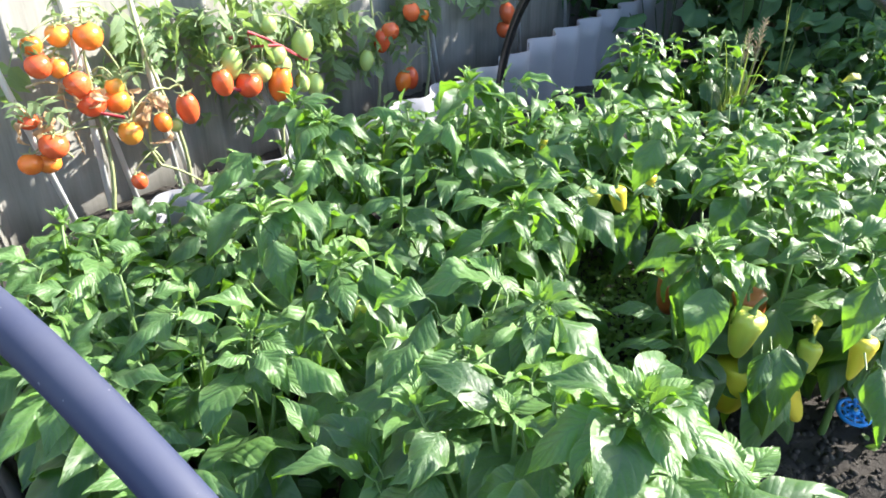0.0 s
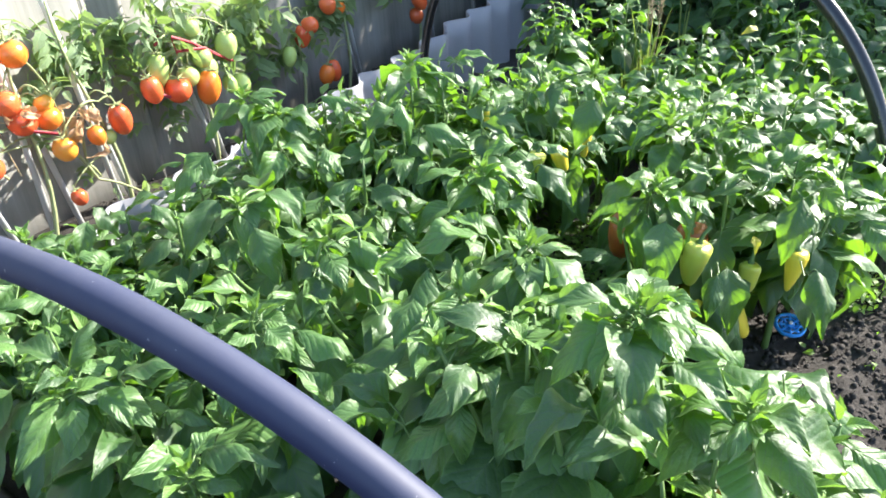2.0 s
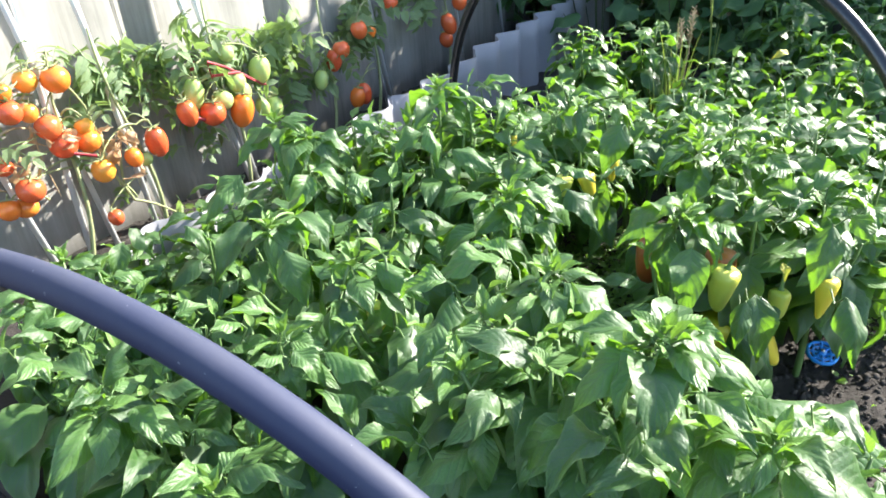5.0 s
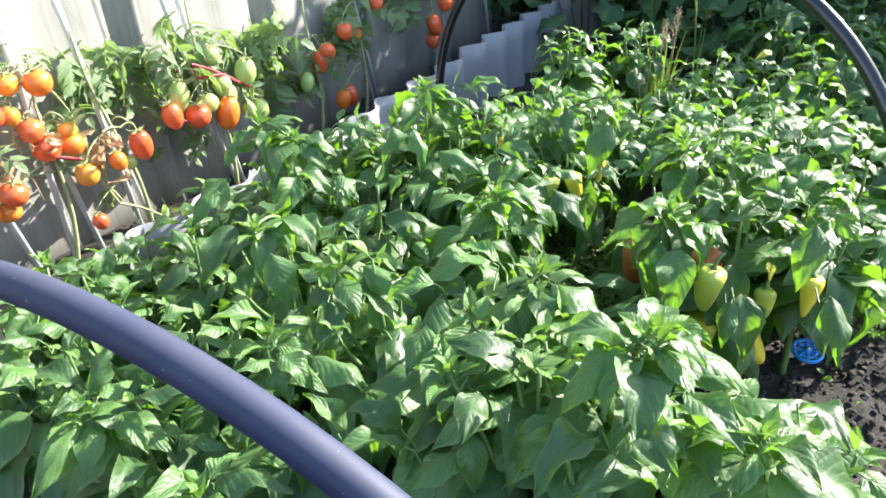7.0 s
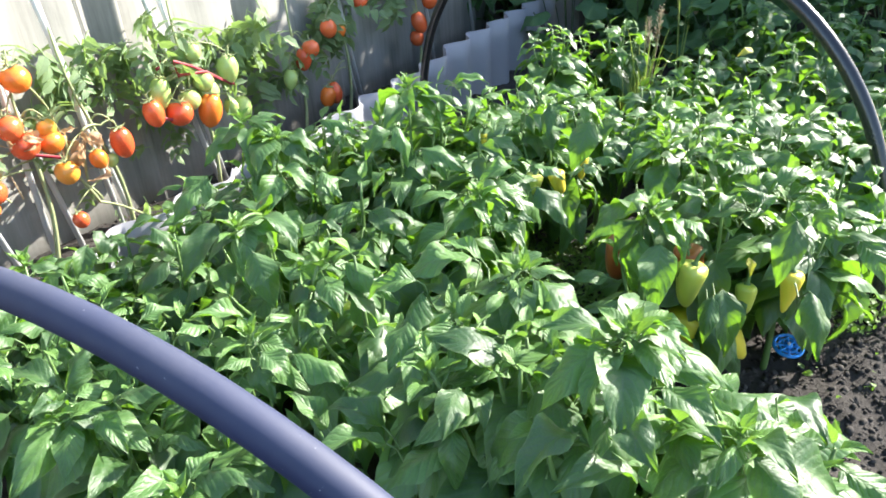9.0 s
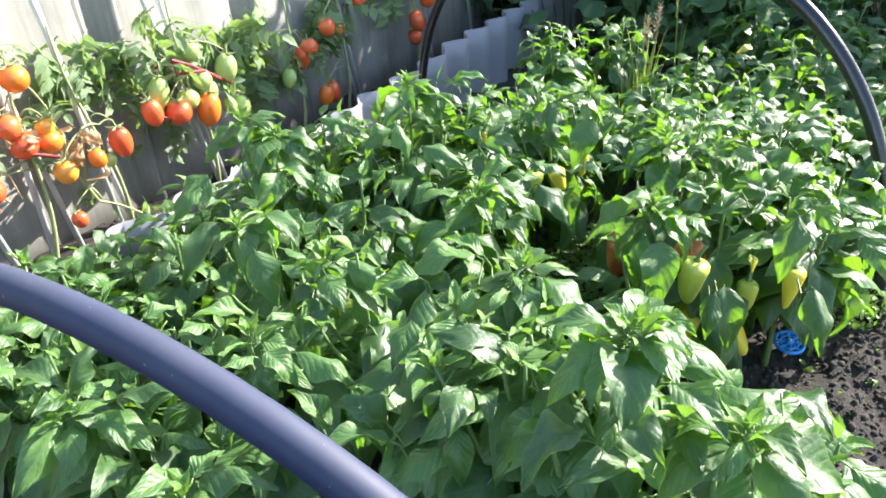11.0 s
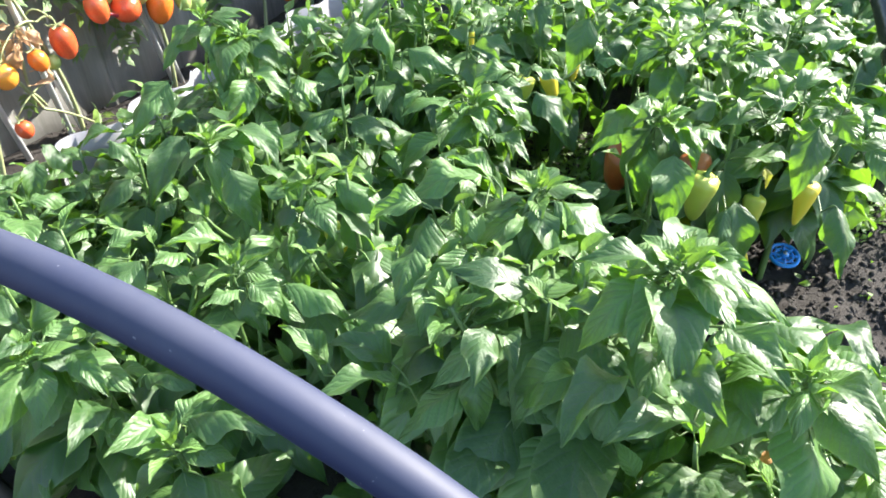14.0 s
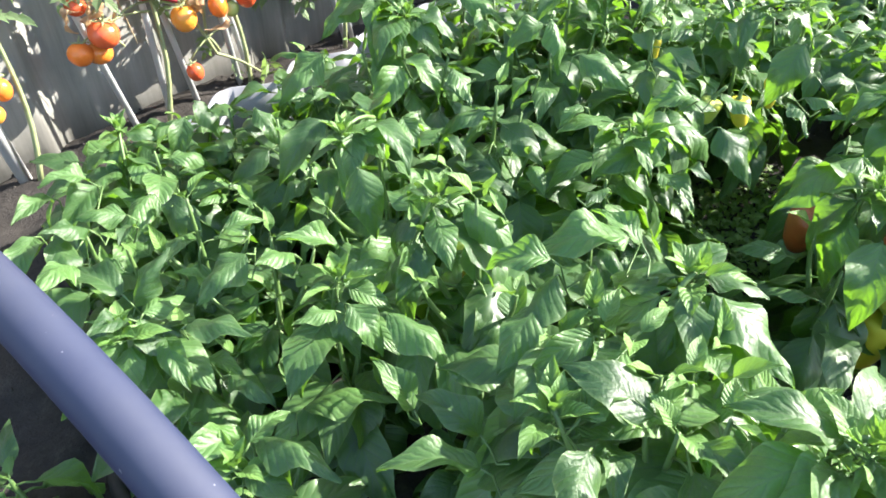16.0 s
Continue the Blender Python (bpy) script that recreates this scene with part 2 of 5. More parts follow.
def edging_material():
    m = Nodes("milky_corrugated_sheet")
    dirt = m.noise(7, 6)
    col = m.mix(m.math("MULTIPLY", dirt, 0.5), (0.37, 0.37, 0.41), (0.25, 0.24, 0.235))
    m.set(Base_Color=col, Roughness=0.5)
    lit = m.t.nodes.new("ShaderNodeBsdfTranslucent")
    lit.inputs[0].default_value = (0.45, 0.45, 0.52, 1)
    both = m.t.nodes.new("ShaderNodeMixShader")
    both.inputs[0].default_value = 0.3
    m.link(m.bsdf.outputs[0], both.inputs[1])
    m.link(lit.outputs[0], both.inputs[2])
    m.link(both.outputs[0], m.out.inputs[0])
    return m.mat


EDGING = edging_material()


def fruit_material(name, skin, blush, rough=0.2):
    m = Nodes(name)
    f = m.noise(14, 3)
    info = m.t.nodes.new("ShaderNodeObjectInfo")
    fac = m.math("ADD", m.math("SUBTRACT", m.math("MULTIPLY", f, 1.7), 0.55), m.math("MULTIPLY", info.outputs["Random"], 0.35))
    m.set(Base_Color=m.mix(fac, skin, blush), Roughness=rough)
    m.bsdf.inputs["Subsurface Weight"].default_value = 0.12
    m.bsdf.inputs["Subsurface Radius"].default_value = (0.01, 0.005, 0.002)
    m.bsdf.inputs["Subsurface Scale"].default_value = 0.5
    m.bump(m.noise(60, 2), 0.12, 0.002)
    return m.mat


TOM = {
    "r": fruit_material("ripe_tomato", (0.60, 0.060, 0.025), (0.68, 0.17, 0.05)),
    "o": fruit_material("orange_tomato", (0.72, 0.13, 0.02), (0.75, 0.26, 0.04)),
    "y": fruit_material("turning_tomato", (0.74, 0.24, 0.03), (0.75, 0.42, 0.07)),
    "g": fruit_material("green_tomato", (0.30, 0.42, 0.11), (0.45, 0.52, 0.20)),
}
PEP_Y = fruit_material("yellow_pepper", (0.64, 0.54, 0.06), (0.70, 0.54, 0.05), 0.34)
PEP_G = fruit_material("green_pepper", (0.36, 0.43, 0.08), (0.48, 0.50, 0.08), 0.34)
PEP_R = fruit_material("red_pepper", (0.28, 0.062, 0.02), (0.34, 0.11, 0.03), 0.34)
BLUE = plain("blue_plastic", (0.02, 0.22, 0.72), (0.03, 0.30, 0.80), 20, 0.35)
RIBBON = plain("red_ribbon", (0.22, 0.012, 0.02), (0.34, 0.025, 0.04), 30, 0.6)

# ---- ground: one sheet, dug and clodded in the garden, level beyond ----
def axis_steps(a, b, fine):
    xs = list(np.arange(a, b, fine))
    step = fine
    lo, hi = [a], [xs[-1]]
    while hi[-1] < 400:
        step *= 1.5
        hi.append(hi[-1] + step)
        lo.append(lo[-1] - step)
    return lo[:0:-1] + xs + hi[1:]


def soil_height(x, y):
    d = max(0.0, max(abs(x - 0.5) - 2.2, abs(y - 1.8) - 2.8))
    k = max(0.0, 1 - d)
    p = V((x, y, 0))
    h = 0.035 * noise.noise(p * 1.7) + 0.022 * noise.noise(p * 7) + 0.020 * abs(noise.noise(p * 17)) + 0.004 * noise.noise(p * 40)
    return k * h - 0.012


xs, ys = axis_steps(-1.7, 2.6, 0.022), axis_steps(-0.6, 4.6, 0.026)
verts = [(x, y, soil_height(x, y)) for y in ys for x in xs]
w = len(xs)
faces = [(j * w + i, j * w + i + 1, (j + 1) * w + i + 1, (j + 1) * w + i) for j in range(len(ys) - 1) for i in range(w - 1)]
me = bpy.data.meshes.new("ground")
me.from_pydata(verts, [], faces)
me.polygons.foreach_set("use_smooth", [True] * len(me.polygons))
me.materials.append(SOIL)
tagged(new("ground", me), "dark crumbly dug garden soil with clods", "ground", kind="structure")

# ---- fence line: s runs along it, off stands out from it towards the bed ----
F0, FD, FN = V((-1.12, 1.75, 0)), V((0.588, 0.809, 0)), V((0.809, -0.588, 0))
FTURN = math.atan2(FD.y, FD.x)


def at_fence(s, off, z):
    return F0 + FD * s + FN * off + V((0, 0, z))


fence = thing("sheet_fence", at_fence(0, -0.03, 0), "grey weathered ribbed sheet fence behind the tomatoes", "fence", kind="structure")
fence.rotation_euler = (0, 0, FTURN)
RIB_STEP = 0.63


def sheet_depth(s):
    """How far the sheet lies behind its flat face: a rounded channel every RIB_STEP."""
    x = (s - 0.575 + RIB_STEP / 2) % RIB_STEP - RIB_STEP / 2
    h = 0.052 * 0.5 * (1 + math.cos(2 * math.pi * x / 0.17)) if abs(x) < 0.085 else 0.0
    return h + 0.004 * math.sin(s * 9.0) + 0.003 * math.sin(s * 23.0)


def fence_sheet(s0, s1, proud):
    """One sheet, with its thickness and slightly uneven face."""
    bm = bmesh.new()
    cols = int((s1 - s0) / 0.012)
    layers = []
    for back in (0.0, 0.006):
        grid = []
        for i in range(cols + 1):
            s = s0 + (s1 - s0) * i / cols
            grid.append([bm.verts.new((s, sheet_depth(s) - proud + back + 0.004 * noise.noise(V((s * 1.7, z * 1.9, s0))), z)) for z in [-0.06 + 1.8 * j / 10 for j in range(11)]])
        layers.append(grid)
    n, m = cols, 10
    for k, grid in enumerate(layers):
        for i in range(n):
            for j in range(m):
                q = (grid[i][j], grid[i + 1][j], grid[i + 1][j + 1], grid[i][j + 1])
                bm.faces.new(q if k == 0 else q[::-1])
    f, g = layers
    for i in range(n):
        bm.faces.new((f[i][m], f[i + 1][m], g[i + 1][m], g[i][m]))
        bm.faces.new((f[i + 1][0], f[i][0], g[i][0], g[i + 1][0]))
    for j in range(m):
        bm.faces.new((f[0][j], f[0][j + 1], g[0][j + 1], g[0][j]))
        bm.faces.new((f[n][j + 1], f[n][j], g[n][j], g[n][j + 1]))
    return part("sheet", bm, SHEET, fence)


for k in range(7):
    fence_sheet(-1.92 + 1.26 * k, -0.60 + 1.26 * k, 0.008 if k % 2 else 0.0)
for z in (0.42, 1.35):
    bm = bmesh.new()
    box(bm, -1.9, 6.9, 0.075, 0.115, z, z + 0.08, 0.004)
    part("rail", bm, BOARD, fence, smooth=False)

# ---- pale corrugated edging between the tomatoes and the bed ----
def edging(s0, s1, top0, top1, label):
    at = at_fence(s0, 0.504, 0)
    bm = bmesh.new()
    n = int((s1 - s0) / 0.009)
    layers = []
    for face_off in (0.0, 0.005):
        rows = []
        for i in range(n + 1):
            s = s0 + (s1 - s0) * i / n
            wave = 0.029 * math.cos((s - 1.08) * 2 * math.pi / 0.218)
            top = top0 + (top1 - top0) * i / n + 0.007 * noise.noise(V((s * 4, 3.3, 0))) - 0.32 * max(0.0, -0.02 - s) + 0.003 * noise.noise(V((s * 31, 1.3, 0)))
            p = at_fence(s, 0.504 + wave - face_off, 0) - at
            rows.append([bm.verts.new(p + V((0, 0, z)) + FN * 0.007 * noise.noise(V((s * 5, z * 7, 1)))) for z in (-0.05, top * 0.35, top * 0.7, top)])
        layers.append(rows)
        for a, b in zip(rows, rows[1:]):
            for q in range(3):
                f = (a[q], b[q], b[q + 1], a[q + 1])
                bm.faces.new(f if not face_off else f[::-1])
    g, h = layers
    for i in range(n):
        bm.faces.new((g[i][3], g[i + 1][3], h[i + 1][3], h[i][3]))
    ob = part("bed_edging", bm, EDGING)
    ob.location = at
    return tagged(ob, label, "edging", group="bed edging sheets")


edging(-0.32, 0.50, 0.222, 0.235, "pale corrugated sheet edging the bed, sunlit")
edging(0.505, 1.78, 0.222, 0.268, "pale corrugated sheet standing as bed edging")
edging(1.785, 3.9, 0.285, 0.35, "bluish-white corrugated sheet edging in shade")

# ---- hoops of plastic pipe over the bed ----
def hoop(left, right, height, power, radius, mat, label):
    ob_at = V((*left, 0))
    bm = bmesh.new()
    pts = []
    for i in range(57):
        a = math.pi * i / 56
        c, q = math.cos(a), math.sin(a)
        u = 0.5 - 0.5 * math.copysign(abs(c) ** (2 / power), c)
        pts.append(V((left[0] + (right[0] - left[0]) * u, left[1] + (right[1] - left[1]) * u, height * abs(q) ** (2 / power) - 0.02)) - ob_at)
    tube(bm, pts, radius, 18)
    ob = part("pipe_hoop", bm, mat)
    ob.location = ob_at
    return tagged(ob, label, "hoop", group="pipe hoops over the bed")


hoop((-0.973, 0.880), (0.219, 0.027), 0.697, 1.995, 0.0156, PIPE, "blue-black plastic pipe hoop arching over pepper plants")
hoop((0.199, 2.633), (1.037, 1.103), 0.814, 2.41, 0.0163, BLACK_PIPE, "glossy black plastic pipe hoop arching over the bed")

# black watering hose lying on the soil, one end under the peppers
bm = bmesh.new()
hose = [(-1.32, 1.16), (-1.16, 1.13), (-1.0, 1.06), (-0.88, 0.98), (-0.789, 0.903), (-0.743, 0.862), (-0.702, 0.819), (-0.66, 0.775), (-0.60, 0.70), (-0.52, 0.63), (-0.42, 0.58)]
tube(bm, [V((x + 1.32, y - 1.16, soil_height(x, y) + 0.012)) for x, y in hose], 0.0125, 12)
ob = part("hose", bm, HOSE)
ob.location = (-1.32, 1.16, 0)
tagged(ob, "black rubber watering hose lying on the soil", "hose")

# ---- pepper leaves: a few shapes shared by all plants ----
def leaf_mesh(name, mat, rng, droop, fold, wide, curl, nu=9, nv=6, wavy=0.05, stalked=True):
    """A pointed oval blade on a stalk, one long, along +x from the stalk's foot; +z is its upper face."""
    bm = bmesh.new()
    uvl = bm.loops.layers.uv.new("UVMap")
    stalk = rng.uniform(0.14, 0.26) if stalked else 0.0
    ph = rng.uniform(0, 6)

    def mid(u):
        # the midrib: first along x, then bending down
        ang = droop * (u ** 1.3)
        return V((stalk + u * math.cos(ang * 0.6), 0, 0.05 * math.sin(math.pi * u) - u * math.sin(ang * 0.6))), ang

    grid = []
    for i in range(nu + 1):
        u = i / nu
        shape = 1.08 * wide * max(0.0, math.sin(math.pi * u ** 0.72)) ** 0.92 * (1 - 0.28 * u)
        c, ang = mid(u)
        nrm = V((math.sin(ang), 0, math.cos(ang)))
        row = []
        for j in range(nv + 1):
            v = 2 * j / nv - 1
            half = shape * (1 + 0.07 * noise.noise(V((u * 6.5, 3.0 * ph + (5 if v > 0 else 0), 0.5))))
            half = max(half, 0.012 if i == 0 else 0.002)
            rise = fold * abs(v) * half - curl * v * v * half
            quilt = 0.026 * math.sin((u * 8 - abs(v) * 2.2) * 2 * math.pi) * (1 - abs(v)) * min(1, 3 * abs(v))
            quilt += 0.06 * noise.noise(V((u * 3.2 + ph * 7, v * 1.4, ph))) * min(1, 4 * u)
            edge = wavy * half * 3 * math.sin(u * 11 + ph + (1.7 if v > 0 else 0)) * v * v
            row.append((bm.verts.new(c + V((0, v * half, 0)) + nrm * (rise + quilt + edge)), u, (v + 1) / 2))
        grid.append(row)
    for a, b in zip(grid, grid[1:]):
        for j in range(nv):
            q = (a[j], b[j], b[j + 1], a[j + 1])
            f = bm.faces.new([x[0] for x in q])
            for loop, x in zip(f.loops, q):
                loop[uvl].uv = (x[1], x[2])
    pts = [] if not stalked else [V((0, 0, -0.03)), V((stalk * 0.5, 0, 0.012)), V((stalk, 0, 0)), mid(0.25)[0] - V((0, 0, 0.008))]
    if stalked:
        tube(bm, pts, [0.016, 0.013, 0.012, 0.006], 4)
    me = bpy.data.meshes.new(name)
    bm.to_mesh(me)
    bm.free()
    me.polygons.foreach_set("use_smooth", [True] * len(me.polygons))
    me.materials.append(mat)
    return me


LEAVES = [leaf_mesh("leaf", LEAF, R, R.uniform(0.3, 1.45), (-0.4 + 0.1 * (k % 5) if k % 2 else R.uniform(0.05, 0.55)), R.uniform(0.23, 0.30), R.uniform(-0.05, 0.3), 10, 6, R.uniform(0.04, 0.11)) for k in range(28)]
YOUNGS = [leaf_mesh("young_leaf", YOUNG, R, R.uniform(-0.3, 0.8), R.uniform(0.4, 0.8), R.uniform(0.22, 0.30), R.uniform(0.0, 0.2), 7, 4) for k in range(6)]

BLADES = []          # the blade's mesh, the place of its tip
for k in range(8):
    q = 0.35 + 0.07 * k
    BLADES.append((leaf_mesh("leaf", LEAF, R, q, (R.uniform(0.2, 0.6) if k % 2 else R.uniform(-0.55, -0.15)), R.uniform(0.225, 0.285), R.uniform(0.0, 0.25), 12, 8, 0.12, False), V((math.cos(q * 0.6), 0, -math.sin(q * 0.6)))))


def blade_between(base, tip, az, el, rng):
    """A blade from base to tip whose upper face looks towards az, el (degrees)."""
    me, end = BLADES[rng.randrange(len(BLADES))]
    d = tip - base
    size = d.length / end.length
    face = V((math.cos(radians(el)) * math.cos(radians(az)), math.cos(radians(el)) * math.sin(radians(az)), math.sin(radians(el))))
    x = d.normalized()
    z = (face - x * face.dot(x)).normalized()
    world_axes = Matrix((x, z.cross(x), z)).transposed()
    ex = end.normalized()
    ez = (V((0, 0, 1)) - ex * ex.z).normalized()
    own_axes = Matrix((ex, ez.cross(ex), ez)).transposed()
    return me, Matrix.Translation(base) @ (world_axes @ own_axes.transposed()).to_4x4() @ Matrix.Scale(size, 4)


def leaf_pose(p, az, pitch, roll, size):
    """At p, heading az round the vertical, raised by pitch, rolled about its own line."""
    return Matrix.Translation(p) @ Matrix.Rotation(az, 4, "Z") @ Matrix.Rotation(-pitch, 4, "Y") @ Matrix.Rotation(roll, 4, "X") @ Matrix.Scale(size, 4)


def pepper_body(bm_sides=10, length=0.10, radius=0.034, taper=0.72, lobes=3, bend=0.1):
    """A blunt lobed pepper hanging from the origin down -z."""
    bm = bmesh.new()
    prof = [(0.0, 0.15), (0.008, 0.48), (0.03, 0.76), (0.08, 0.94), (0.18, 1.0), (0.4, 0.97), (0.62, 0.92), (0.82, 0.82), (0.93, 0.62), (0.98, 0.36), (0.975, 0.05)]
    rings = []
    for t, r in prof:
        rr = radius * (r if t < 0.15 else r * (1 - (1 - taper) * (t - 0.15)))
        rings.append([bm.verts.new((rr * (1 + 0.07 * math.cos(lobes * a)) * math.cos(a) + bend * length * t * t, rr * (1 + 0.07 * math.cos(lobes * a)) * math.sin(a), -length * t)) for a in [2 * math.pi * k / 15 for k in range(15)]])
    for a, b in zip(rings, rings[1:]):
        for k in range(15):
            bm.faces.new((a[k], b[k], b[(k + 1) % 15], a[(k + 1) % 15]))
    bm.faces.new(rings[0])
    bm.faces.new(rings[-1][::-1])
    bmesh.ops.recalc_face_normals(bm, faces=bm.faces)
    return bm


def stalk_body(length, r=0.003):
    bm = bmesh.new()
    tube(bm, [(0, 0, -0.004), (0, 0, 0.001), (0.001, 0, 0.004), (0.003, 0, length * 0.5), (0.012, 0, length)], [r * 2.2, r * 2.1, r * 1.3, r, r * 1.1], 8)
    return bm


def add_pepper(plant, p, length, radius, mat, tilt=(0, 0, 0), label="", taper=0.72, tip=None):
    ob = part("pepper", pepper_body(length=length, radius=radius, taper=taper), mat, plant, label)
    ob.location = V(p) - plant.location
    ob.rotation_euler = (V(tip) - V(p)).to_track_quat("-Z", "Y").to_euler() if tip else [radians(a) for a in tilt]
    part("stalk", stalk_body(0.03), STEM, ob)
    return ob


LEAF_DATA = {}


def gather(plant, name, items):
    """Small or hidden leaves of one plant, as one mesh; items: a leaf's mesh and its place."""
    pts, fcs, uvs = [], [], []
    total = 0
    for me, m in items:
        if me.name not in LEAF_DATA:
            co = np.empty(len(me.vertices) * 3)
            me.vertices.foreach_get("co", co)
            uv = np.empty(len(me.loops) * 2)
            me.uv_layers[0].data.foreach_get("uv", uv)
            LEAF_DATA[me.name] = (co.reshape(-1, 3), [tuple(p.vertices) for p in me.polygons], uv)
        co, faces, uv = LEAF_DATA[me.name]
        a = np.array(m)
        pts.append(co @ a[:3, :3].T + a[:3, 3])
        fcs.extend([tuple(i + total for i in f) for f in faces])
        uvs.append(uv)
        total += len(co)
    me = bpy.data.meshes.new(name)
    me.from_pydata(np.concatenate(pts).tolist(), [], fcs)
    me.uv_layers.new(name="UVMap").data.foreach_set("uv", np.concatenate(uvs))
    me.polygons.foreach_set("use_smooth", [True] * len(me.polygons))
    me.materials.append(items[0][0].materials[0])
    return placed(name, me, Matrix.Identity(4), plant)


def pepper_plant(x, y, top, spread, rng, apexes=6, leaves=12, size=0.088, label="bushy green pepper plant with glossy leaves", hung=(), shoots=()):
    base = V((x, y, soil_height(x, y)))
    plant = thing("pepper_plant", base, label, "plant", "pepper plants in the bed")
    bm = bmesh.new()
    fork = V((rng.uniform(-0.01, 0.01), rng.uniform(-0.01, 0.01), top * 0.42))
    tube(bm, bent((0, 0, -0.02), fork, (0.006, 0.004, 0), 4), [0.008, 0.0075, 0.007, 0.0065, 0.006], 6)
    turn = rng.uniform(0, 6.28)
    made = []
    for a in range(apexes):
        ang = turn + a * 2.4
        rad = 0.0 if a == 0 and hung else spread * math.sqrt((a + 0.25) / apexes) * rng.uniform(0.8, 1.1)
        drop = (rad / spread) ** 2 * 0.10 * rng.uniform(0.4, 1.3)
        tip = V((rad * math.cos(ang), rad * math.sin(ang), top - drop - 0.02 - (0.045 if hung and a else 0)))
        bow = V((rad * math.cos(ang), rad * math.sin(ang), 0)) * 0.16
        path = bent(fork, tip, bow, 6)
        tube(bm, path, [0.0055, 0.005, 0.0046, 0.0042, 0.0036, 0.003, 0.0022], 5)
        made.append((path, tip, ang))
    for bx, by, bz, tx, ty, tz, az, el in hung:
        b = V((bx, by, bz)) - base
        near = min((p for path, tip, ang in made for p in path), key=lambda p: (p - b).length + 2 * max(0, p.z - b.z + 0.02))
        if (near - b).length > 0.04:
            near = b + (near - b).normalized() * 0.04
        back = (b - V((tx, ty, tz)) + base).normalized()
        sb = bmesh.new()
        tube(sb, [near, near.lerp(b, 0.4) - V((0, 0, 0.02)), b + back * 0.012 - V((0, 0, 0.012)), b], [0.0014, 0.0013, 0.0012, 0.0013], 5)
        part("leaf_stalk", sb, STEM, plant)
    for q in shoots:
        b = V(q) - base
        near = min((p for path, tip, ang in made for p in path if p.z < b.z), key=lambda p: (p - b).length)
        tube(bm, bent(near, b, (0, 0, 0.01), 4), [0.0035, 0.0032, 0.003, 0.0028, 0.0024], 5)
    part("stem", bm, STEM, plant)
    for q in shoots:
        b = V(q) - base
        near = min((p for path, tip, ang in made for p in path if p.z < b.z), key=lambda p: (p - b).length)
        for k in range(8):
            p = b.lerp(near, 0.12 + 0.1 * k)
            placed("leaf", LEAVES[rng.randrange(len(LEAVES))], leaf_pose(p, k * 2.4 + rng.uniform(-0.3, 0.3), radians(rng.uniform(-35, 15)), rng.uniform(-0.4, 0.4), size * (0.5 + 0.06 * k)), plant)
        for k in range(9):
            up = 75 - 7 * k + rng.uniform(-8, 8)
            placed("young_leaf", YOUNGS[rng.randrange(6)], leaf_pose(V(q) - base - V((0, 0, 0.0025 * k)), k * 2.4 + rng.uniform(-0.3, 0.3), radians(up), rng.uniform(-0.3, 0.3), 0.022 + 0.0035 * k), plant)
    for bx, by, bz, tx, ty, tz, az, el in hung:
        me, m = blade_between(V((bx, by, bz)) - base, V((tx, ty, tz)) - base, az, el, rng)
        placed("leaf", me, m, plant)
    far, low = y > 1.95, []
    for path, tip, ang in made:
        spin = rng.uniform(0, 6.28)
        count = (4 if y < 0.95 and x < 0.0 else max(5, 7 - len(hung) // 3) if y < 1.1 else max(8, leaves - len(hung) // 2)) if hung else (leaves if y > 0.7 else 8)
        for k in range(count):
            f = k / (count - 1)
            t = 1 - f * 0.80
            q = t * 6
            i = min(5, int(q))
            p = path[i].lerp(path[i + 1], q - i)
            az = spin + k * 2.399 + rng.uniform(-0.4, 0.4)
            out = V((math.cos(az), math.sin(az), 0))
            pitch = radians(rng.uniform(-4, 30) * (1 - f) - rng.uniform(8, 66) * min(1, f * 2.0))
            sz = size * (0.62 + 0.42 * min(1, f * 2.5)) * rng.uniform(0.8, 1.18)
            if hung:
                p = p - V((0, 0, 0.018 if y > 1.0 else 0.06))
            me, m = LEAVES[rng.randrange(len(LEAVES))], leaf_pose(p + out * 0.002, az, pitch, rng.uniform(-0.45, 0.45), sz)
            if far or f > 0.85:
                low.append((me, m))
            else:
                placed("leaf", me, m, plant)
        # near right-hand plants get more low leaves, added to block sun behind them
        for k in range(10 if y < 0.75 and x > 0.03 else 4 if hung else 3):
            i = rng.randrange(1, 5)
            az = rng.uniform(0, 6.28)
            low.append((LEAVES[rng.randrange(len(LEAVES))], leaf_pose(path[i] - V((0, 0, 0.02)), az, radians(rng.uniform(-55, 5)), rng.uniform(-0.5, 0.5), size * rng.uniform(0.95, 1.3))))
        for k in range(2 if y < 1 else 1):
            az = spin + k * 2.5
            placed("young_leaf", YOUNGS[rng.randrange(6)], leaf_pose(tip, az, radians(rng.uniform(15, 65)), rng.uniform(-0.3, 0.3), size * rng.uniform(0.22, 0.42)), plant)
    gather(plant, "foliage", low)
    return plant


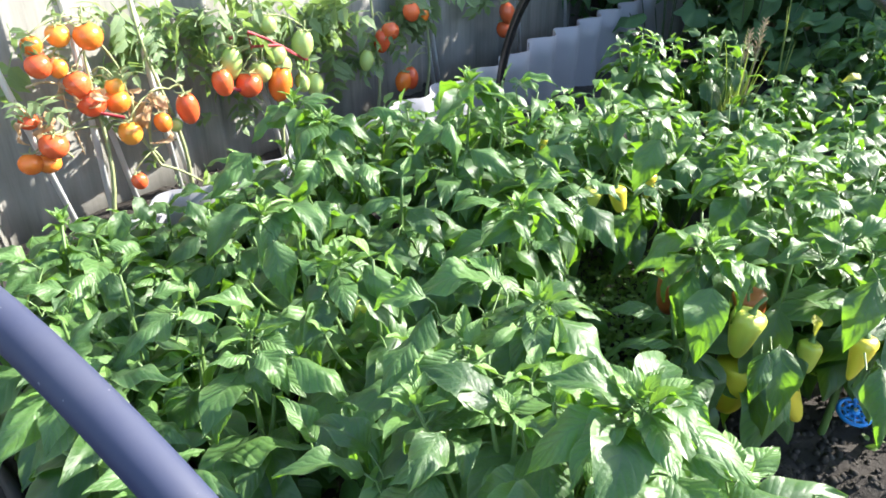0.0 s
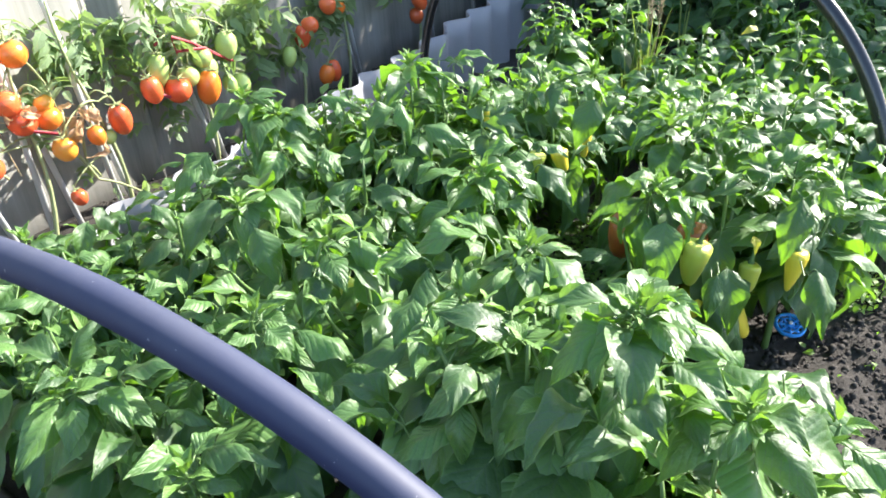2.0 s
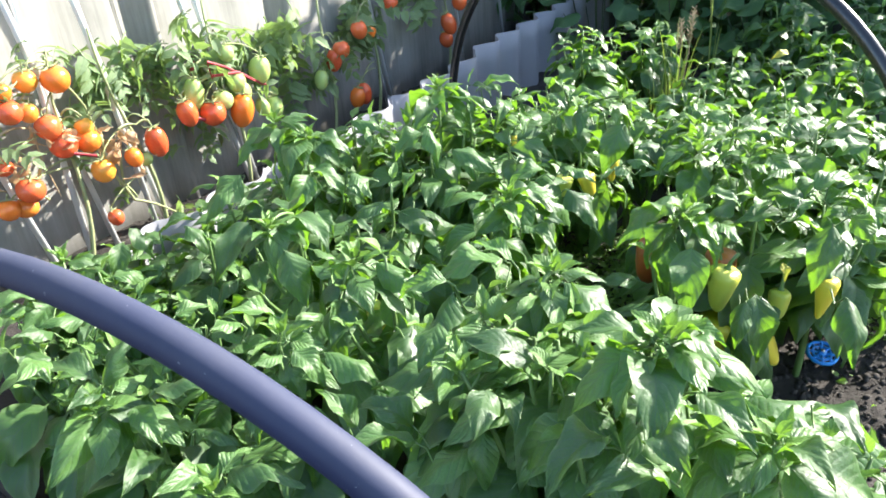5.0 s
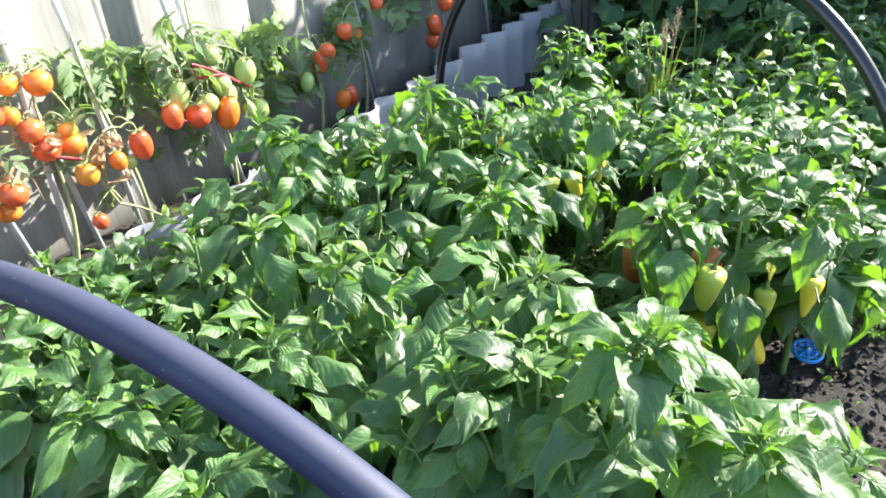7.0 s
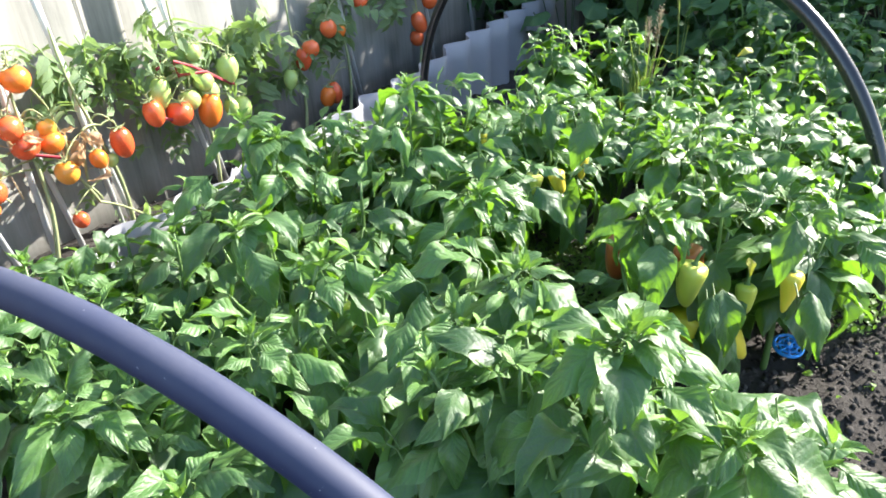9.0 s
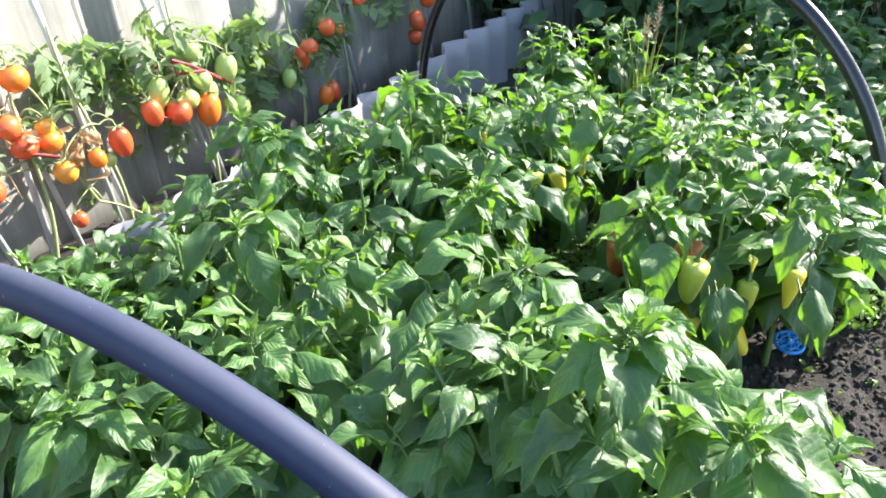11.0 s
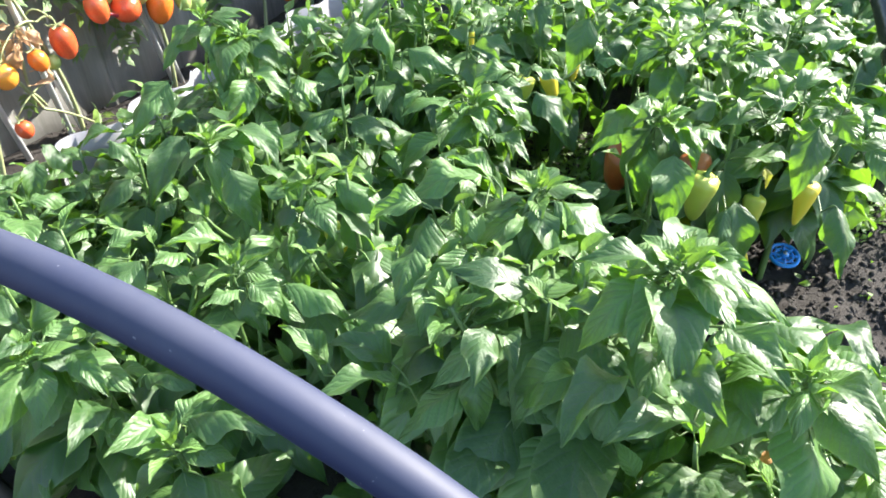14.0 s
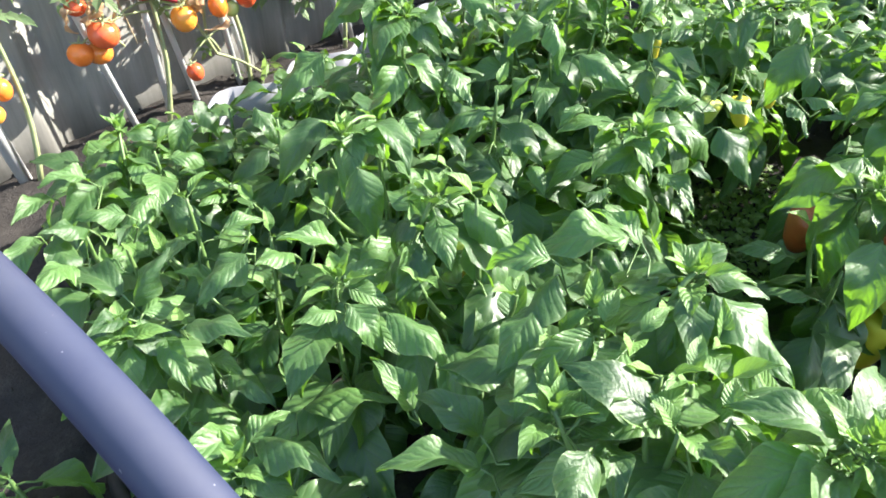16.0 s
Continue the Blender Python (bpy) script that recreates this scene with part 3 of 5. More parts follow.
# leaves that stand out, and some added to cast shade, by plant: the blade's foot and tip, and where its face looks
HUNG = {}
HUNG[0] = [(0.169, 0.464, 0.530, 0.094, 0.486, 0.532, -75, 87), (0.166, 0.412, 0.525, 0.125, 0.375, 0.504, -153, 68), (0.187, 0.390, 0.520, 0.214, 0.324, 0.498, -75, 72), (0.146, 0.375, 0.500, 0.147, 0.305, 0.506, 171, 61), (0.192, 0.445, 0.540, 0.203, 0.387, 0.549, 43, 74), (0.171, 0.444, 0.520, 0.116, 0.402, 0.491, 173, 59), (0.203, 0.442, 0.500, 0.233, 0.383, 0.522, 148, 68), (0.205, 0.462, 0.540, 0.222, 0.416, 0.547, 105, 81), (0.106, 0.400, 0.470, 0.038, 0.351, 0.457, 172, 77), (0.154, 0.358, 0.450, 0.067, 0.339, 0.464, 38, 79), (0.092, 0.493, 0.480, 0.125, 0.443, 0.483, -164, 81)]
# the last four blades are added to shade the leaves towards -x
HUNG[1] = [(0.112, 0.658, 0.480, 0.086, 0.607, 0.439, -96, 52), (0.071, 0.742, 0.480, -0.032, 0.731, 0.455, -154, 75), (-0.004, 0.701, 0.460, -0.035, 0.641, 0.381, -158, 32), (0.079, 0.722, 0.490, 0.031, 0.755, 0.504, -42, 76), (0.133, 0.650, 0.490, 0.201, 0.586, 0.440, -35, 61), (0.084, 0.623, 0.430, 0.080, 0.571, 0.384, -103, 48), (-0.01, 0.71, 0.475, -0.075, 0.72, 0.45, -90, 70), (-0.02, 0.68, 0.44, -0.06, 0.62, 0.40, -120, 50), (0.03, 0.63, 0.45, -0.03, 0.61, 0.42, -100, 60), (0.02, 0.60, 0.42, -0.04, 0.575, 0.385, -110, 55)]
HUNG[2] = [(0.010, 0.488, 0.470, -0.016, 0.424, 0.462, -44, 74), (0.030, 0.521, 0.440, 0.031, 0.457, 0.433, -20, 73), (0.006, 0.518, 0.470, 0.058, 0.545, 0.481, 163, 75), (-0.074, 0.593, 0.340, -0.143, 0.632, 0.348, -74, 81), (-0.072, 0.541, 0.360, -0.167, 0.527, 0.367, 78, 77)]
HUNG[3] = [(-0.105, 0.877, 0.422, -0.032, 0.836, 0.361, -65, 48), (-0.154, 0.913, 0.412, -0.190, 0.872, 0.353, -139, 42), (-0.154, 0.845, 0.381, -0.183, 0.772, 0.342, -64, 53), (-0.089, 0.919, 0.360, -0.061, 0.839, 0.254, -57, 37), (0.072, 0.904, 0.433, 0.040, 0.864, 0.432, 143, 74)]
HUNG[4] = [(-0.253, 0.953, 0.420, -0.226, 0.906, 0.336, -80, 31), (-0.262, 1.019, 0.430, -0.193, 1.014, 0.403, -27, 67), (-0.228, 1.209, 0.450, -0.270, 1.168, 0.374, -80, 24), (-0.142, 1.034, 0.420, -0.111, 1.002, 0.399, -18, 63), (-0.207, 1.076, 0.430, -0.180, 1.034, 0.397, -59, 56), (-0.302, 1.016, 0.420, -0.254, 0.984, 0.404, 22, 62), (-0.335, 1.101, 0.410, -0.397, 1.038, 0.329, -100, 41), (-0.321, 1.142, 0.430, -0.349, 1.102, 0.440, 13, 75)]
HUNG[5] = [(-0.229, 0.736, 0.375, -0.189, 0.703, 0.326, -47, 46), (-0.187, 0.736, 0.364, -0.103, 0.695, 0.310, -20, 59), (-0.243, 0.725, 0.375, -0.284, 0.691, 0.382, -9, 77), (-0.273, 0.881, 0.343, -0.345, 0.849, 0.374, -2, 66), (-0.288, 0.778, 0.290, -0.301, 0.717, 0.226, -108, 44), (-0.150, 0.659, 0.290, -0.203, 0.695, 0.333, -34, 55)]
HUNG[6] = [(-0.511, 0.767, 0.326, -0.472, 0.819, 0.380, -107, 48), (-0.528, 0.776, 0.337, -0.610, 0.804, 0.348, -6, 82), (-0.501, 0.734, 0.337, -0.524, 0.681, 0.356, 24, 66), (-0.497, 0.746, 0.326, -0.467, 0.706, 0.262, -18, 32), (-0.509, 0.725, 0.315, -0.563, 0.638, 0.262, -55, 38), (-0.460, 0.728, 0.315, -0.417, 0.677, 0.278, -74, 58), (-0.421, 0.718, 0.348, -0.336, 0.700, 0.354, 107, 80), (-0.492, 0.751, 0.331, -0.464, 0.806, 0.310, 36, 68), (-0.439, 0.681, 0.271, -0.450, 0.594, 0.278, -1, 53), (-0.373, 0.862, 0.337, -0.314, 0.833, 0.327, 14, 78), (-0.378, 0.702, 0.282, -0.312, 0.664, 0.273, 35, 74)]
HUNG[7] = [(-0.324, 0.606, 0.286, -0.293, 0.658, 0.275, 62, 79), (-0.335, 0.620, 0.273, -0.391, 0.550, 0.315, 13, 58), (-0.317, 0.610, 0.286, -0.215, 0.564, 0.286, 65, 75), (-0.308, 0.732, 0.187, -0.182, 0.754, 0.185, 97, 66)]
HUNG[8] = [(0.208, 0.394, 0.470, 0.191, 0.325, 0.471, 165, 71), (0.233, 0.328, 0.500, 0.186, 0.284, 0.503, 122, 76), (0.237, 0.331, 0.500, 0.235, 0.260, 0.526, 92, 70), (0.259, 0.422, 0.480, 0.286, 0.336, 0.484, 27, 75), (0.364, 0.461, 0.420, 0.365, 0.386, 0.419, -7, 83)]
HUNG[9] = [(0.101, 1.586, 0.500, 0.150, 1.561, 0.440, -62, 36), (0.078, 1.505, 0.490, 0.119, 1.485, 0.442, -61, 38), (0.006, 1.370, 0.460, -0.055, 1.351, 0.408, -124, 44), (0.177, 1.549, 0.500, 0.256, 1.532, 0.497, -94, 75)]
HUNG[10] = [(-0.332, 1.449, 0.480, -0.402, 1.408, 0.409, -122, 45), (-0.301, 1.491, 0.470, -0.234, 1.490, 0.444, -42, 62), (-0.218, 1.387, 0.470, -0.151, 1.374, 0.423, -32, 53), (-0.146, 1.465, 0.470, -0.061, 1.452, 0.433, -45, 61), (-0.109, 1.444, 0.460, -0.105, 1.408, 0.412, -28, 24), (-0.249, 1.369, 0.460, -0.288, 1.332, 0.382, -107, 31)]
HUNG[11] = [(0.394, 0.855, 0.400, 0.367, 0.800, 0.306, -116, 33), (0.425, 1.016, 0.420, 0.322, 1.003, 0.331, -174, 49), (0.460, 0.961, 0.440, 0.506, 0.929, 0.428, -81, 72), (0.451, 0.893, 0.420, 0.468, 0.838, 0.405, -53, 74), (0.421, 0.900, 0.420, 0.429, 0.842, 0.407, -23, 67), (0.395, 0.918, 0.420, 0.386, 0.859, 0.409, -45, 72)]
HUNG[12] = [(0.526, 1.175, 0.450, 0.466, 1.166, 0.376, -152, 37), (0.464, 1.192, 0.450, 0.410, 1.168, 0.452, -54, 78), (0.395, 1.170, 0.430, 0.435, 1.126, 0.425, -91, 83), (0.373, 1.171, 0.420, 0.386, 1.105, 0.398, -16, 53), (0.558, 1.083, 0.440, 0.570, 1.011, 0.406, -33, 55)]
HUNG[13] = [(-0.219, 1.237, 0.450, -0.165, 1.212, 0.384, -35, 41), (0.015, 1.313, 0.490, 0.030, 1.279, 0.408, -54, 23), (0.059, 1.246, 0.460, 0.143, 1.212, 0.410, -69, 51), (-0.142, 1.227, 0.440, -0.110, 1.184, 0.394, -34, 47), (-0.007, 1.232, 0.430, -0.047, 1.190, 0.391, -164, 51)]
HUNG[14] = [(0.231, 1.411, 0.470, 0.227, 1.364, 0.434, -42, 39), (0.316, 1.396, 0.460, 0.329, 1.346, 0.430, -41, 54), (0.181, 1.256, 0.450, 0.222, 1.204, 0.429, -112, 57)]
HUNG[15] = [(0.426, 1.301, 0.460, 0.379, 1.273, 0.361, -108, 22), (0.324, 1.507, 0.480, 0.351, 1.452, 0.446, -82, 60), (0.371, 1.504, 0.470, 0.444, 1.478, 0.464, -91, 75), (0.467, 1.349, 0.460, 0.498, 1.297, 0.460, -152, 81)]
# the last blades are added to keep sun off the peppers below
HUNG[16] = [(0.508, 0.845, 0.305, 0.500, 0.800, 0.200, -100, 30), (0.617, 0.844, 0.420, 0.575, 0.805, 0.323, -125, 29), (0.486, 0.835, 0.300, 0.458, 0.798, 0.234, -120, 34), (0.557, 0.700, 0.380, 0.544, 0.641, 0.302, -98, 37), (0.594, 0.915, 0.440, 0.578, 0.983, 0.429, 160, 73), (0.638, 0.940, 0.440, 0.727, 0.951, 0.431, -59, 76), (0.550, 0.915, 0.440, 0.503, 0.878, 0.432, 157, 73), (0.584, 0.895, 0.430, 0.630, 0.914, 0.426, -7, 85), (0.697, 0.936, 0.430, 0.643, 0.911, 0.426, 142, 81), (0.677, 0.850, 0.440, 0.656, 0.794, 0.430, -120, 79), (0.669, 0.873, 0.420, 0.656, 0.795, 0.410, 179, 48), (0.58, 0.93, 0.41, 0.505, 0.94, 0.385, -100, 70), (0.62, 0.95, 0.42, 0.56, 1.00, 0.39, 150, 65), (0.57, 0.90, 0.405, 0.635, 0.875, 0.37, 0, 60), (0.71, 0.94, 0.40, 0.645, 0.91, 0.345, -120, 50), (0.73, 0.97, 0.37, 0.665, 0.955, 0.30, -140, 45), (0.52, 0.97, 0.42, 0.465, 0.975, 0.37, 180, 50)]
HUNG[17] = [(0.622, 1.222, 0.460, 0.583, 1.268, 0.461, -131, 79), (0.662, 1.144, 0.470, 0.595, 1.126, 0.482, -50, 67), (0.635, 1.135, 0.470, 0.666, 1.073, 0.477, 157, 82), (0.778, 1.073, 0.460, 0.710, 1.060, 0.464, -52, 82), (0.829, 1.072, 0.450, 0.741, 1.058, 0.436, -147, 80), (0.583, 1.050, 0.450, 0.589, 1.000, 0.447, -24, 83), (0.634, 1.008, 0.450, 0.570, 0.981, 0.441, 148, 77)]
HUNG[18] = [(0.778, 1.264, 0.450, 0.790, 1.206, 0.437, -61, 76)]
HUNG[20] = [(0.220, 1.145, 0.440, 0.153, 1.142, 0.407, -141, 58), (0.260, 1.108, 0.410, 0.307, 1.056, 0.341, -67, 43), (0.130, 1.070, 0.440, 0.200, 1.038, 0.408, -15, 66), (0.059, 1.126, 0.430, 0.023, 1.104, 0.403, -126, 55), (0.271, 1.172, 0.430, 0.321, 1.129, 0.407, -40, 70), (0.116, 1.056, 0.420, 0.147, 1.003, 0.386, -46, 60), (0.184, 0.989, 0.410, 0.213, 0.949, 0.415, 137, 83), (0.155, 0.994, 0.400, 0.194, 0.929, 0.374, -53, 70), (0.137, 1.058, 0.400, 0.069, 1.026, 0.372, -80, 35)]
HUNG[21] = [(-0.618, 1.288, 0.340, -0.579, 1.268, 0.272, -27, 32)]
HUNG[22] = [(-0.588, 1.003, 0.330, -0.619, 0.934, 0.274, -83, 49), (-0.550, 1.005, 0.330, -0.536, 0.961, 0.267, -91, 34)]
HUNG[23] = [(-0.429, 0.886, 0.360, -0.384, 0.924, 0.348, -16, 69), (-0.372, 0.813, 0.380, -0.422, 0.749, 0.346, -106, 65), (-0.317, 0.828, 0.370, -0.346, 0.771, 0.398, 32, 62)]
HUNG[28] = [(-0.625, 1.244, 0.330, -0.643, 1.198, 0.259, -65, 26)]
HUNG[29] = [(-0.584, 0.924, 0.350, -0.645, 0.895, 0.361, -35, 70), (-0.649, 0.852, 0.360, -0.603, 0.803, 0.316, -21, 54), (-0.612, 0.875, 0.360, -0.641, 0.820, 0.392, 11, 51), (-0.556, 0.887, 0.360, -0.552, 0.837, 0.362, 107, 87), (-0.596, 0.801, 0.360, -0.597, 0.724, 0.382, 38, 65)]
HUNG[31] = [(-0.678, 1.004, 0.350, -0.725, 0.956, 0.369, 17, 71), (-0.681, 1.021, 0.330, -0.712, 0.956, 0.280, -77, 48), (-0.725, 0.973, 0.340, -0.739, 0.895, 0.346, 2, 70), (-0.699, 0.879, 0.340, -0.693, 0.793, 0.313, -53, 69)]
HUNG[39] = [(-0.381, 1.325, 0.420, -0.458, 1.269, 0.343, -110, 45), (-0.485, 1.228, 0.360, -0.442, 1.205, 0.290, -31, 34)]
# bright young shoot tips, by plant
SHOOTS = {0: [(0.182, 0.457, 0.54)], 1: [(0.126, 0.681, 0.49)], 2: [(-0.015, 0.527, 0.47)], 3: [(-0.138, 0.885, 0.432)], 5: [(-0.250, 0.780, 0.378)], 6: [(-0.508, 0.715, 0.336)], 7: [(-0.330, 0.572, 0.292)], 8: [(0.238, 0.341, 0.5)], 11: [(0.407, 0.922, 0.435)], 12: [(0.526, 1.146, 0.46)], 9: [(0.06, 1.504, 0.525)], 10: [(-0.308, 1.431, 0.5), (-0.235, 1.377, 0.475)], 4: [(-0.284, 1.015, 0.44)], 30: [(-0.729, 1.206, 0.33)], 20: [(0.135, 1.043, 0.44)], 15: [(0.481, 1.467, 0.47)], 17: [(0.589, 1.068, 0.47)]}
PLANTS = [
    # x, y, top, spread, shoots
    (0.17, 0.47, 0.53, 0.10, 5), (0.10, 0.66, 0.48, 0.11, 7), (0.05, 0.50, 0.31, 0.06, 4), (-0.09, 0.86, 0.45, 0.11, 6),
    (-0.25, 1.08, 0.46, 0.11, 6), (-0.27, 0.80, 0.31, 0.075, 4), (-0.46, 0.76, 0.33, 0.085, 5), (-0.33, 0.60, 0.20, 0.055, 4),
    (0.25, 0.35, 0.45, 0.09, 6), (0.06, 1.50, 0.51, 0.12, 6), (-0.25, 1.40, 0.49, 0.12, 6), (0.41, 0.96, 0.43, 0.07, 3),
    (0.53, 1.16, 0.46, 0.08, 5), (-0.07, 1.20, 0.44, 0.11, 6), (0.20, 1.38, 0.47, 0.10, 5), (0.40, 1.53, 0.45, 0.10, 4),
    (0.56, 0.97, 0.46, 0.06, 3), (0.68, 1.10, 0.46, 0.11, 6), (0.84, 1.26, 0.43, 0.11, 6), (0.76, 1.48, 0.42, 0.12, 6),
    (0.12, 1.17, 0.42, 0.08, 5), (-0.58, 1.34, 0.33, 0.12, 6), (-0.52, 0.98, 0.36, 0.12, 6), (-0.38, 0.92, 0.35, 0.11, 5),
    (0.30, 0.50, 0.40, 0.08, 5), (0.33, 0.36, 0.38, 0.08, 5), (0.13, 0.34, 0.38, 0.07, 4), (0.16, 1.62, 0.50, 0.11, 5),
    (-0.64, 1.14, 0.34, 0.11, 5), (-0.60, 0.92, 0.34, 0.08, 4), (-0.74, 1.12, 0.31, 0.09, 4), (-0.70, 0.98, 0.31, 0.09, 4), (-0.80, 1.30, 0.28, 0.08, 4), (-0.70, 1.40, 0.28, 0.09, 4), (-0.44, 1.52, 0.36, 0.11, 5), (-0.06, 1.66, 0.44, 0.12, 5),
    (0.60, 1.72, 0.42, 0.13, 6), (0.98, 1.66, 0.38, 0.13, 6), (0.30, 1.75, 0.42, 0.12, 5), (-0.44, 1.20, 0.38, 0.11, 5),
    (0.68, 1.32, 0.40, 0.07, 3), (0.34, 1.60, 0.44, 0.10, 5), (0.90, 1.42, 0.41, 0.11, 5), (0.10, 1.80, 0.43, 0.11, 5), (0.82, 1.86, 0.40, 0.12, 5), (0.46, 2.00, 0.38, 0.12, 5),
    (0.74, 2.16, 0.30, 0.11, 4), (1.10, 2.22, 0.38, 0.12, 5), (1.50, 1.80, 0.36, 0.12, 5), (1.75, 2.05, 0.38, 0.13, 5), (1.06, 1.46, 0.38, 0.11, 5),
    (0.95, 2.00, 0.30, 0.12, 5), (1.20, 1.90, 0.38, 0.14, 6), (1.42, 2.10, 0.40, 0.14, 6), (0.70, 2.45, 0.46, 0.14, 7),
    (0.95, 2.55, 0.43, 0.14, 6), (1.30, 2.45, 0.31, 0.13, 5), (1.65, 2.40, 0.40, 0.14, 6), (1.20, 1.45, 0.36, 0.12, 5),
    (-0.12, 0.56, 0.14, 0.06, 2), (-0.05, 0.72, 0.18, 0.05, 2), (0.72, 1.00, 0.45, 0.09, 5), (0.88, 1.08, 0.42, 0.09, 5),
    (0.09, 0.57, 0.50, 0.09, 7), (0.42, 0.46, 0.36, 0.08, 5), (0.36, 0.55, 0.33, 0.06, 3),
    (-0.68, 0.64, 0.13, 0.05, 2), (0.10, 1.00, 0.27, 0.07, 4), (0.24, 1.30, 0.22, 0.04, 2), (0.05, 0.65, 0.47, 0.06, 6), (0.13, 0.52, 0.50, 0.07, 6),
    (-0.28, 1.66, 0.38, 0.11, 5), (-0.17, 1.84, 0.39, 0.11, 5), (0.0, 1.96, 0.37, 0.11, 4), (1.62, 2.74, 0.46, 0.11, 5), (1.95, 2.62, 0.42, 0.12, 5),
]
bed = []
for k, (x, y, top, spread, n) in enumerate(PLANTS):
    far = y > 1.6
    bed.append(pepper_plant(x, y, top, spread * 1.1, random.Random(100 + k), n, 11 if far else 13 if y > 1.1 else 10, 0.112 if far else 0.118 if y > 1.1 else 0.122, hung=HUNG.get(k, ()), shoots=SHOOTS.get(k, ())))

# fruit on the plants
add_pepper(bed[16], (0.520, 0.965, 0.185), 0.11, 0.040, PEP_Y, label="large ripening yellow pepper", taper=0.7, tip=(0.512, 0.955, 0.07))
add_pepper(bed[16], (0.566, 0.948, 0.172), 0.105, 0.034, PEP_Y, label="large ripe yellow pepper leaning on the soil", taper=0.45, tip=(0.640, 0.935, 0.06))
add_pepper(bed[16], (0.480, 0.895, 0.330), 0.09, 0.027, PEP_G, (6, 8, 10), "pale green pepper", 0.5)
add_pepper(bed[16], (0.600, 0.920, 0.258), 0.06, 0.019, PEP_G, (0, 10, 50), "pale green pepper")
add_pepper(bed[16], (0.622, 0.834, 0.330), 0.08, 0.019, PEP_Y, (4, 4, 120), "yellow-green pepper with a pointed end", 0.2)
add_pepper(bed[12], (0.436, 1.090, 0.278), 0.095, 0.036, PEP_R, (15, 10, 0), "orange-red ripe pepper", 0.7)
add_pepper(bed[12], (0.518, 0.995, 0.305), 0.075, 0.028, PEP_R, (0, -8, 0), "orange-red ripe pepper", 0.7)
add_pepper(bed[3], (-0.121, 0.945, 0.312), 0.045, 0.014, PEP_G, (0, 10, 0), "small green pepper", 0.7)
add_pepper(bed[3], (-0.085, 0.955, 0.285), 0.09, 0.028, PEP_Y, (0, 10, 0), "yellowish pepper deep in the leaves")
add_pepper(bed[15], (0.470, 1.480, 0.315), 0.065, 0.019, PEP_Y, (0, 5, 0), "small yellow pepper", 0.4)
add_pepper(bed[14], (0.325, 1.370, 0.325), 0.05, 0.021, PEP_G, (0, 15, 0), "small pale green pepper")
add_pepper(bed[14], (0.373, 1.375, 0.325), 0.06, 0.02, PEP_Y, (0, -10, 0), "small yellow pepper")
add_pepper(bed[14], (0.22, 1.43, 0.415), 0.045, 0.008, PEP_Y, (0, 4, 0), "slim yellow-green pepper", 0.4)

# small white flowers under the shoots
def flower(plant, p, az):
    bm = bmesh.new()
    for k in range(6):
        a = k * math.pi / 3
        d, sd = V((math.cos(a), math.sin(a), 0)), V((-math.sin(a), math.cos(a), 0))
        c = [bm.verts.new(q) for q in (d * 0.0015, d * 0.006 + sd * 0.0035 + V((0, 0, 0.0012)), d * 0.0115 + V((0, 0, 0.0005)), d * 0.006 - sd * 0.0035 + V((0, 0, 0.0012)))]
        bm.faces.new(c)
    tube(bm, [(0, 0, -0.012), (0, 0, -0.002), (0, 0, 0.003)], [0.001, 0.002, 0.0012], 5)
    ob = part("flower", bm, PETAL, plant, "small white six-petalled flower")
    ob.matrix_basis = leaf_pose(V(p) - plant.location, radians(az), radians(-60), 0, 0.7)


flower(bed[1], (0.03, 0.60, 0.42), -100)

# leaves gone yellow or withered
def spent_leaf(plant, base, tip, mat, label):
    me, m = blade_between(V(base) - plant.location, V(tip) - plant.location, -80, 50, random.Random(4))
    me = me.copy()
    me.materials.clear()
    me.materials.append(mat)
    ob = placed("leaf", me, m, plant)
    ob["label"] = label


spent_leaf(bed[18], (1.07, 1.797, 0.45), (1.021, 1.793, 0.435), YELLOW, "leaf gone bright yellow")
spent_leaf(bed[16], (0.546, 0.847, 0.36), (0.544, 0.832, 0.332), YELLOW, "leaf gone bright yellow")
spent_leaf(bed[8], (0.234, 0.346, 0.4), (0.215, 0.341, 0.389), DRYLEAF, "withered orange-brown leaf")

# ---- stakes and tomatoes along the fence ----
def stake(s, lean, top, radius=0.0085):
    bm = bmesh.new()
    tube(bm, [(0, 0, -0.08), (FD.x * lean * top * 0.5, FD.y * lean * top * 0.5, top * 0.5), (FD.x * lean * top, FD.y * lean * top, top)], radius, 12)
    ob = part("stake", bm, PALE)
    ob.location = at_fence(s, 0.06, 0)
    tagged(ob, "slim pale metal tube stake beside tomato vines", "stake", "tomato stakes")


for s, lean in ((0.850, -0.24), (0.878, -0.20), (0.270, -0.155), (0.413, -0.09), (0.459, -0.165), (0.084, -0.21), (-0.231, -0.13), (1.763, -0.25), (1.80, -0.24), (0.168, 0.02), (2.5, -0.2), (3.0, -0.2)):
    stake(s, lean, 1.45, 0.016 if s == -0.231 else 0.0085)


def ball_mesh(name, mat, lobes=0):
    bm = bmesh.new()
    bmesh.ops.create_uvsphere(bm, u_segments=20, v_segments=14, radius=1)
    for v in bm.verts:
        d = math.hypot(v.co.x, v.co.y)
        if v.co.z > 0.6:
            v.co.z -= 0.16 * max(0.0, 1 - d / 0.55) ** 2
        v.co.xy *= 1 + 0.05 * v.co.z
    me = bpy.data.meshes.new(name)
    bm.to_mesh(me)
    bm.free()
    me.polygons.foreach_set("use_smooth", [True] * len(me.polygons))
    me.materials.append(mat)
    return me


